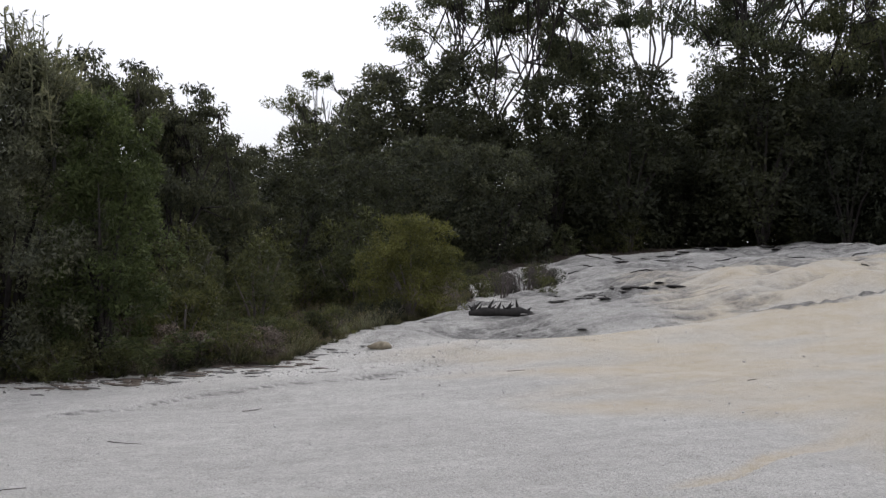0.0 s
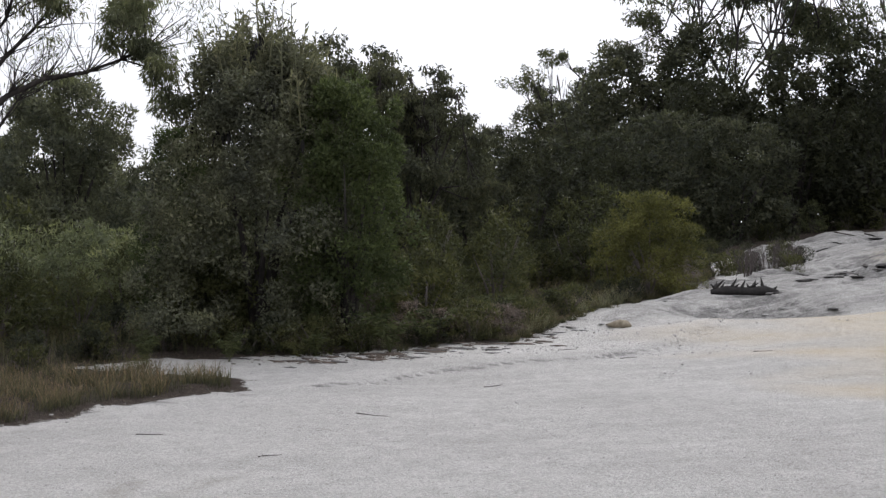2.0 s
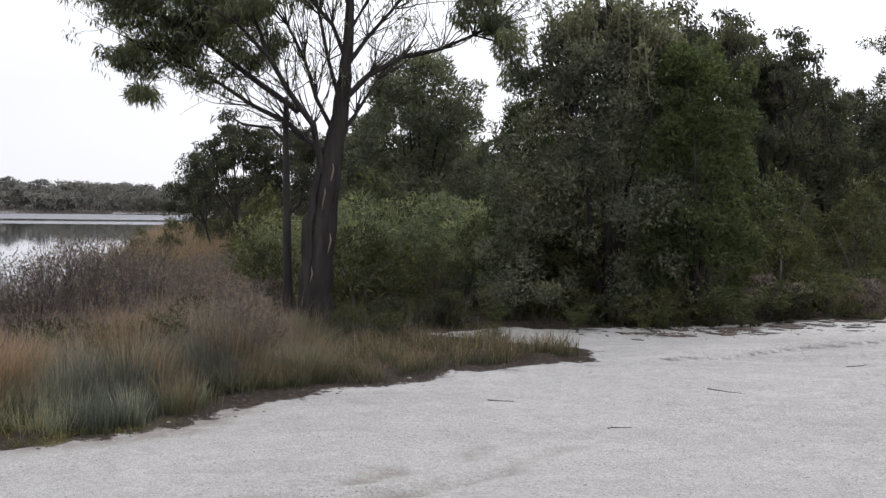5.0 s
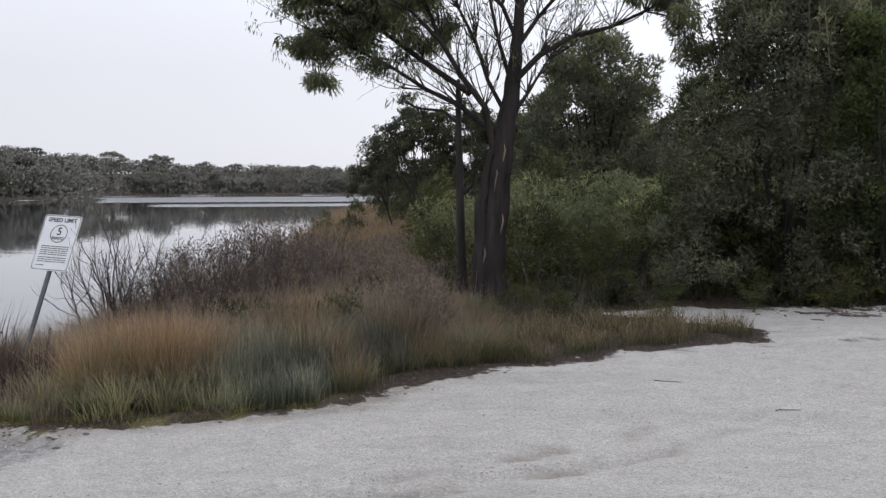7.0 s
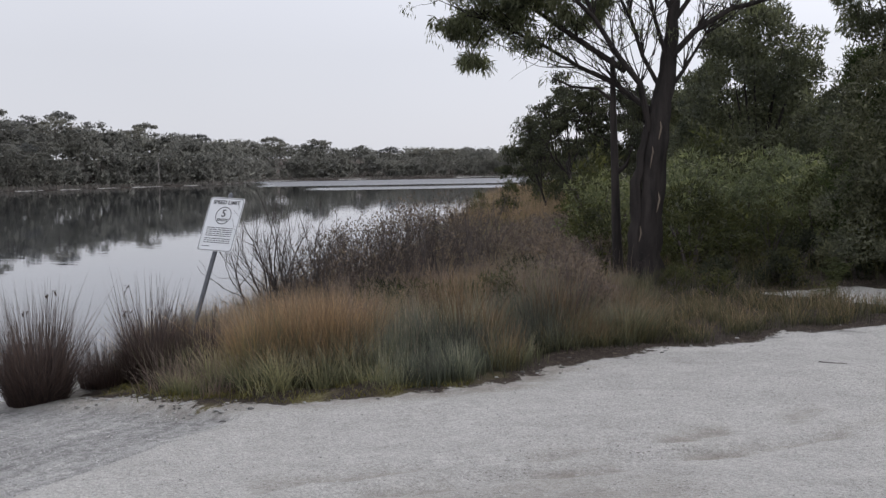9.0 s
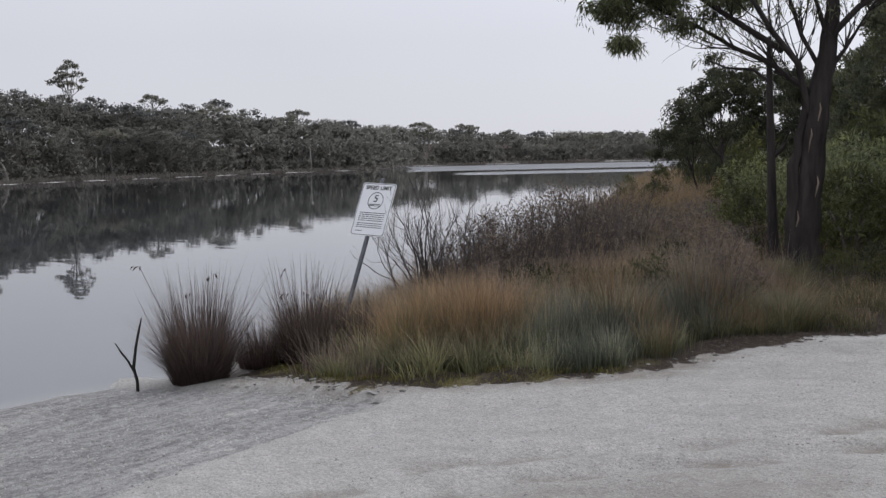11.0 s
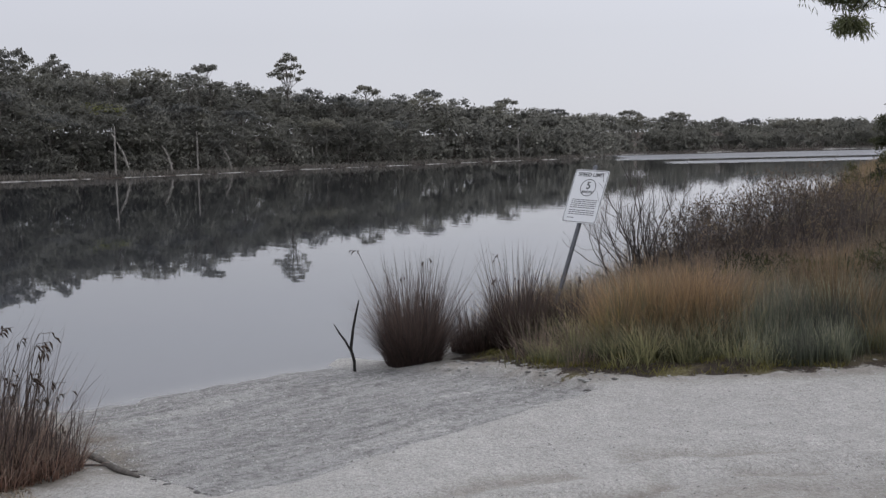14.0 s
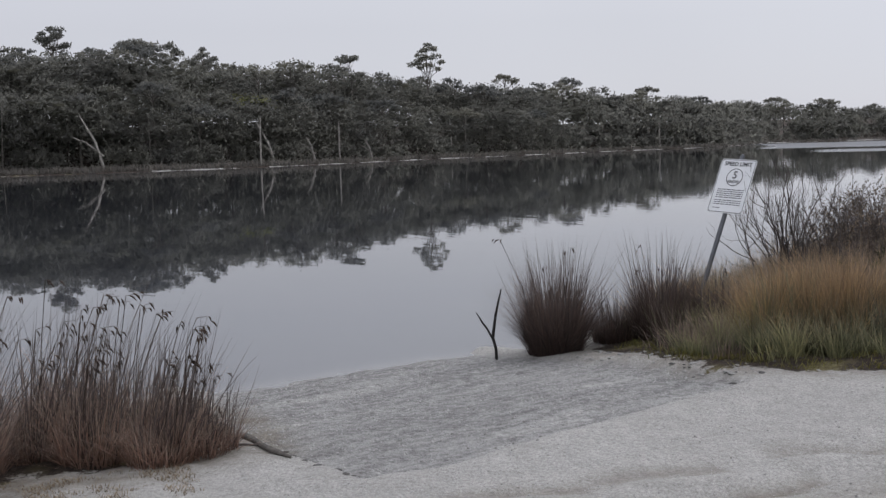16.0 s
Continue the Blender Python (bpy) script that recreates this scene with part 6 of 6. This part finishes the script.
def forked_stick():
    ob = empty("forked_stick", "dark forked stick standing at the water's edge", "stick")
    s = Shape()
    tube(s, [(0, 0, -0.1), (0.0, 0, 0.1), (-0.03, 0, 0.22), (0.0, 0.01, 0.42), (0.03, 0.0, 0.56), (0.06, 0.0, 0.68)], [0.016, 0.015, 0.016, 0.013, 0.011, 0.006], 7)
    tube(s, [(-0.03, 0, 0.2), (-0.08, 0, 0.3), (-0.13, 0, 0.37), (-0.18, 0, 0.46)], [0.012, 0.011, 0.010, 0.005], 6)
    part("branch", s.mesh("branch", True), CHAR, ob)
    put(ob, pose(-10.1, 4.1, height(-10.1, 4.1), 0, 0, 68))


forked_stick()


def stump():
    ob = empty("tree_stump", "charred broken stump standing in the grass bank", "stump")
    s = Shape()
    tube(s, [(0, 0, -0.15), (0.01, 0, 0.1), (-0.02, 0.01, 0.3), (0.0, 0, 0.5)], [0.12, 0.085, 0.075, 0.05], 9)
    trunk = part("trunk", s.mesh("trunk", True), CHAR, ob)
    for x, z, r in ((-0.03, 0.62, 0.028), (0.03, 0.56, 0.024), (0.0, 0.59, 0.02)):
        p = Shape()
        tube(p, [(x * 0.7, 0, 0.42), (x, 0.01, z)], [r, 0.006], 5)
        part("splinter", p.mesh("splinter"), CHAR, trunk)
    put(ob, pose(-9.0, 9.35, height(-9.0, 9.35), 4, 3, 30))


stump()


def rough_lump(rng, size, flat=0.6, jag=0.25, rings=5, around=9):
    """An uneven stone or clod."""
    s = Shape()
    th = np.linspace(0, 2 * np.pi, around, endpoint=False)
    rows = []
    for k in range(rings + 1):
        ph = math.pi * k / rings
        r = np.sin(ph) * (1 + jag * rng.normal(size=around)) + 0.02
        rows.append(np.stack([np.cos(th) * r, np.sin(th) * r, np.full(around, -math.cos(ph) * flat) + jag * 0.25 * rng.normal(size=around)], 1))
    v = np.stack(rows) * np.array(size) / 2
    i = np.arange((rings + 1) * around).reshape(rings + 1, around)
    j = np.roll(i, -1, axis=1)
    s.add(v, np.stack([i[:-1], j[:-1], j[1:], i[1:]], -1).reshape(-1, 4))
    return s


def stone(rng, x, y, size, material, label, category="stone", group="", turn=0.0, flat=0.6, jag=0.14):
    me = rough_lump(rng, size, flat, jag, 4, 7).mesh("stone", False)
    ob = thing(category.replace(" ", "_"), me, material, label, category, group=group)
    return put(ob, pose(x, y, height(x, y) + size[2] * 0.05, 0, 0, turn))


def fallen_stick(rng, x, y, length, thick, turn, material, label, group="sticks on the sand", bend=0.12):
    s = Shape()
    n = 6
    path, p, a = [], np.array([-length / 2, 0.0, 0.0]), 0.0
    for k in range(n):
        a += rng.normal() * bend * 2
        path.append(p.copy())
        p = p + np.array([math.cos(a), math.sin(a), 0]) * length / (n - 1)
    path = np.array(path)
    path[:, 2] = thick * 0.6 + np.abs(rng.normal(size=n)) * thick * 0.4
    c, d = math.cos(radians(turn)), math.sin(radians(turn))
    gx, gy = x + path[:, 0] * c - path[:, 1] * d, y + path[:, 0] * d + path[:, 1] * c
    path[:, 2] += relief(gx, gy)[0] - height(x, y)
    tube(s, path, np.linspace(thick, thick * 0.5, n), 5)
    ob = thing("stick", s.mesh("stick", True), material, label, "stick", group=group)
    return put(ob, pose(x, y, height(x, y), 0, 0, turn))


LITTER = plain("leaf_litter", (0.09, 0.07, 0.055), 0.95, vary=0.5, scale=40)


def litter():
    rng = np.random.RandomState(101)
    # pale pebbles and clods along the gravel edge
    edge = VEG[:12]
    for k in range(60):
        j = rng.randint(0, len(edge) - 1)
        p = edge[j] + (edge[j + 1] - edge[j]) * rng.uniform()
        x, y = p + rng.normal(size=2) * 0.14
        w = rng.uniform(0.012, 0.045)
        dark = rng.uniform() < 0.5
        stone(rng, x, y, (w * 1.3, w, w * 0.7), DARK_STONE if dark else STONE, "small dark stone at the gravel edge" if dark else "small pale stone at the gravel edge", group="stones at the gravel edge", turn=rng.uniform(0, 360))
    # weathered slab edge by the ramp
    for k in range(60):
        f = rng.uniform()
        x, y = np.array([-9.5, 4.75]) + (np.array([-7.5, 5.2]) - np.array([-9.5, 4.75])) * f + rng.normal(size=2) * 0.13
        w = rng.uniform(0.015, 0.05)
        stone(rng, x, y, (w * 1.5, w, w * 0.8), STONE if rng.uniform() < 0.8 else DARK_STONE, "broken pale sandstone at the ramp edge", "stone", "broken stones at the ramp edge", rng.uniform(0, 180), 0.5, 0.3)
    for f in np.linspace(0, 1, 12):
        x, y = np.array([-7.0, 1.32]) + (np.array([-6.15, 1.58]) - np.array([-7.0, 1.32])) * f + rng.normal(size=2) * 0.03
        w = rng.uniform(0.02, 0.05)
        stone(rng, x, y, (w * 1.6, w, w * 0.5), DARK_STONE, "dark clod along the ramp edge", "stone", "clods along the ramp edge", rng.uniform(0, 180))
    # tan boulder and clods on the sand
    stone(rng, -1.07, 19.6, (0.42, 0.34, 0.3), plain("tan_rock", (0.24, 0.205, 0.15), 0.9, vary=0.4), "rounded tan rock lying on the sand", "rock", turn=20, jag=0.2)
    for k in range(26):
        x, y = rng.uniform(-2.2, 2.5), rng.uniform(18.5, 22.5)
        if float(outside(np.array([x]), np.array([y]), VEG)[0]) > 0.4:
            w = rng.uniform(0.05, 0.16)
            stone(rng, x, y, (w * 1.4, w, w * 0.5), STONE if rng.uniform() < 0.6 else DARK_STONE, "flat weathered stone on the washed sand", "stone", "stones on the washed sand", rng.uniform(0, 180), 0.6, 0.3)
    # burnt stumps and dark crust on the rise
    log = empty("burnt_log", "charred broken log half buried in the sand", "log")
    body = Shape()
    tube(body, [(-0.6, 0, 0.02), (-0.3, 0.03, 0.05), (0.1, 0, 0.04), (0.4, -0.02, 0.06), (0.65, 0, 0.03)], [0.05, 0.1, 0.085, 0.11, 0.05], 8)
    part("body", body.mesh("body"), CHAR, log)
    for k in range(18):
        shard = Shape()
        x0, ln = rng.uniform(-0.6, 0.6), rng.uniform(0.14, 0.34)
        tip = np.array([x0 + rng.normal() * 0.16, rng.normal() * 0.05, ln])
        tube(shard, [(x0, 0, 0.0), (x0 * 0.6 + tip[0] * 0.4, 0.01, ln * 0.5), tip], [rng.uniform(0.03, 0.07), 0.035, 0.006], 5)
        part("shard", shard.mesh("shard"), CHAR, log)
    put(log, pose(1.09, 22.6, height(1.09, 22.6), 0, 0, 4))
    for k in range(70):
        x, y = (3.6 + rng.normal() * 0.6, 25.0 + rng.normal() * 0.5) if k < 44 else (8.2 + rng.normal() * 1.1, 35.0 + rng.normal() * 0.5)
        w = rng.uniform(0.08, 0.34)
        stone(rng, x, y, (w * 1.7, w, w * 0.45), DARK_STONE if rng.uniform() < 0.3 else CHAR, "dark crumbled crust on the sandy rise", "clod", "dark crust on the rise", rng.uniform(0, 180), 0.5, 0.3)
    for k in range(24):
        az, far = rng.uniform(-22, -6.5), rng.uniform(26, 37)
        x, y = polar(az, far)
        if float(outside(np.array([x]), np.array([y]), VEG)[0]) > 0.5:
            fallen_stick(rng, x, y, rng.uniform(0.3, 1.3), rng.uniform(0.012, 0.035), rng.uniform(-35, 35), CHAR if rng.uniform() < 0.5 else TIMBER, "dark fallen branch on the sandy rise", "branches on the rise", 0.2)
    for az, far, ln, turn in ((2.8, 15.2, 0.32, 40), (-3.6, 15.5, 0.3, 15), (15.6, 11.0, 0.42, 5), (5.9, 15.8, 0.4, 60), (-15.3, 14.0, 0.25, 0), (26.5, 10.2, 0.3, 20), (21.0, 9.0, 0.25, 70), (9.5, 12.8, 0.3, 30)):
        x, y = polar(az, far)
        fallen_stick(rng, x, y, ln * 0.8, 0.005, turn, TWIG, "thin dark twig on the gravel", "twigs on the gravel")
    # a half-buried plank and branch at the corner of the ramp
    plank = Shape()
    a, b = np.array([-7.82, 1.22, height(-7.82, 1.22) + 0.015]), np.array([-6.72, 1.31, height(-6.72, 1.31) + 0.005])
    tube(plank, [a + (b - a) * f + np.array([0, 0.012 * math.sin(7 * f), 0]) for f in np.linspace(0, 1, 9)], [0.022, 0.028, 0.027, 0.028, 0.027, 0.025, 0.026, 0.022, 0.014], 4, 0.12, rng)
    put(thing("timber", plank.mesh("timber"), TIMBER, "weathered grey timber edging at the corner of the boat ramp", "timber"), pose(0, 0, 0))
    fallen_stick(rng, -7.15, 1.1, 0.5, 0.01, 40, TWIG, "thin dark branch at the corner of the boat ramp", "timber by the ramp", 0.15)
    # dark bark and leaf mats along the edge of the sand
    for k in range(230):
        f = rng.uniform()
        a, b = (np.array([-5.6, 14.6]), np.array([-2.5, 16.6])) if k < 165 else (np.array([-2.5, 16.6]), np.array([-1.3, 19.2]))
        x, y = a + (b - a) * f + rng.normal(size=2) * np.array([0.45, 0.35])
        w = 0.015 + 0.2 * rng.uniform() ** 2.5
        stone(rng, x, y, (w * 2.2, w, 0.035), LITTER if rng.uniform() < 0.6 else DARK_STONE, "dark mat of bark and leaves on the sand", "litter mat", "litter along the sand edge", rng.uniform(-30, 30), 0.5, 0.35)


litter()


def grit(name, label, n, seed, low, high, near, far, az0, az1, inside=None):
    """Loose crumbs of quartz lying on the gravel: small uneven eight-sided stones."""
    rng = np.random.RandomState(seed)
    az, r = np.radians(rng.uniform(az0, az1, n)), np.sqrt(rng.uniform(near ** 2, far ** 2, n))
    x, y = -np.sin(az) * r, np.cos(az) * r
    ok = (outside(x, y, VEG) > 0.1) & (outside(x, y, LAKE) > 0.3)
    if inside is not None:
        ok &= outside(x, y, inside) < -0.05
    x, y = x[ok], y[ok]
    m = len(x)
    form = np.array([[1, 0, 0], [0, 1, 0], [-1, 0, 0], [0, -1, 0], [0, 0, 0.8], [0, 0, -0.6]], float)
    size = (low + (high - low) * rng.uniform(0, 1, m) ** 3)[:, None, None] * 0.5
    v = (form[None] + rng.normal(size=(m, 6, 3)) * 0.22) * size * rng.uniform(0.6, 1.4, (m, 1, 3))
    t = rng.uniform(0, 6.28, m)
    c, s = np.cos(t)[:, None], np.sin(t)[:, None]
    v = np.stack([v[..., 0] * c - v[..., 1] * s, v[..., 0] * s + v[..., 1] * c, v[..., 2]], -1)
    v = v + np.stack([x, y, relief(x, y)[0] + size[:, 0, 0] * 0.25], -1)[:, None]
    k = (np.arange(m) * 6)[:, None, None]
    faces = np.array([[0, 1, 4], [1, 2, 4], [2, 3, 4], [3, 0, 4], [1, 0, 5], [2, 1, 5], [3, 2, 5], [0, 3, 5]])[None] + k
    shape = Shape()
    shape.add(v, t=faces)
    thing(name, shape.mesh(name), GRIT, label, "gravel", "stuff")


grit("gravel_grit", "loose pale quartz grit on the gravel pad", 14000, 111, 0.006, 0.018, 4.5, 10.5, -22, 82)
grit("ramp_grit", "pale crumbs and crusts on the boat ramp", 6000, 112, 0.008, 0.026, 6, 11.5, 58, 82, RAMP)
grit("washed_clods", "crumbly clods of sand along the washed edge", 2600, 114, 0.012, 0.045, 15.2, 22.0, -2, 22)
grit("sand_crumbs", "scattered crumbs on the open sand", 2200, 113, 0.01, 0.035, 11, 24, -22, 34)
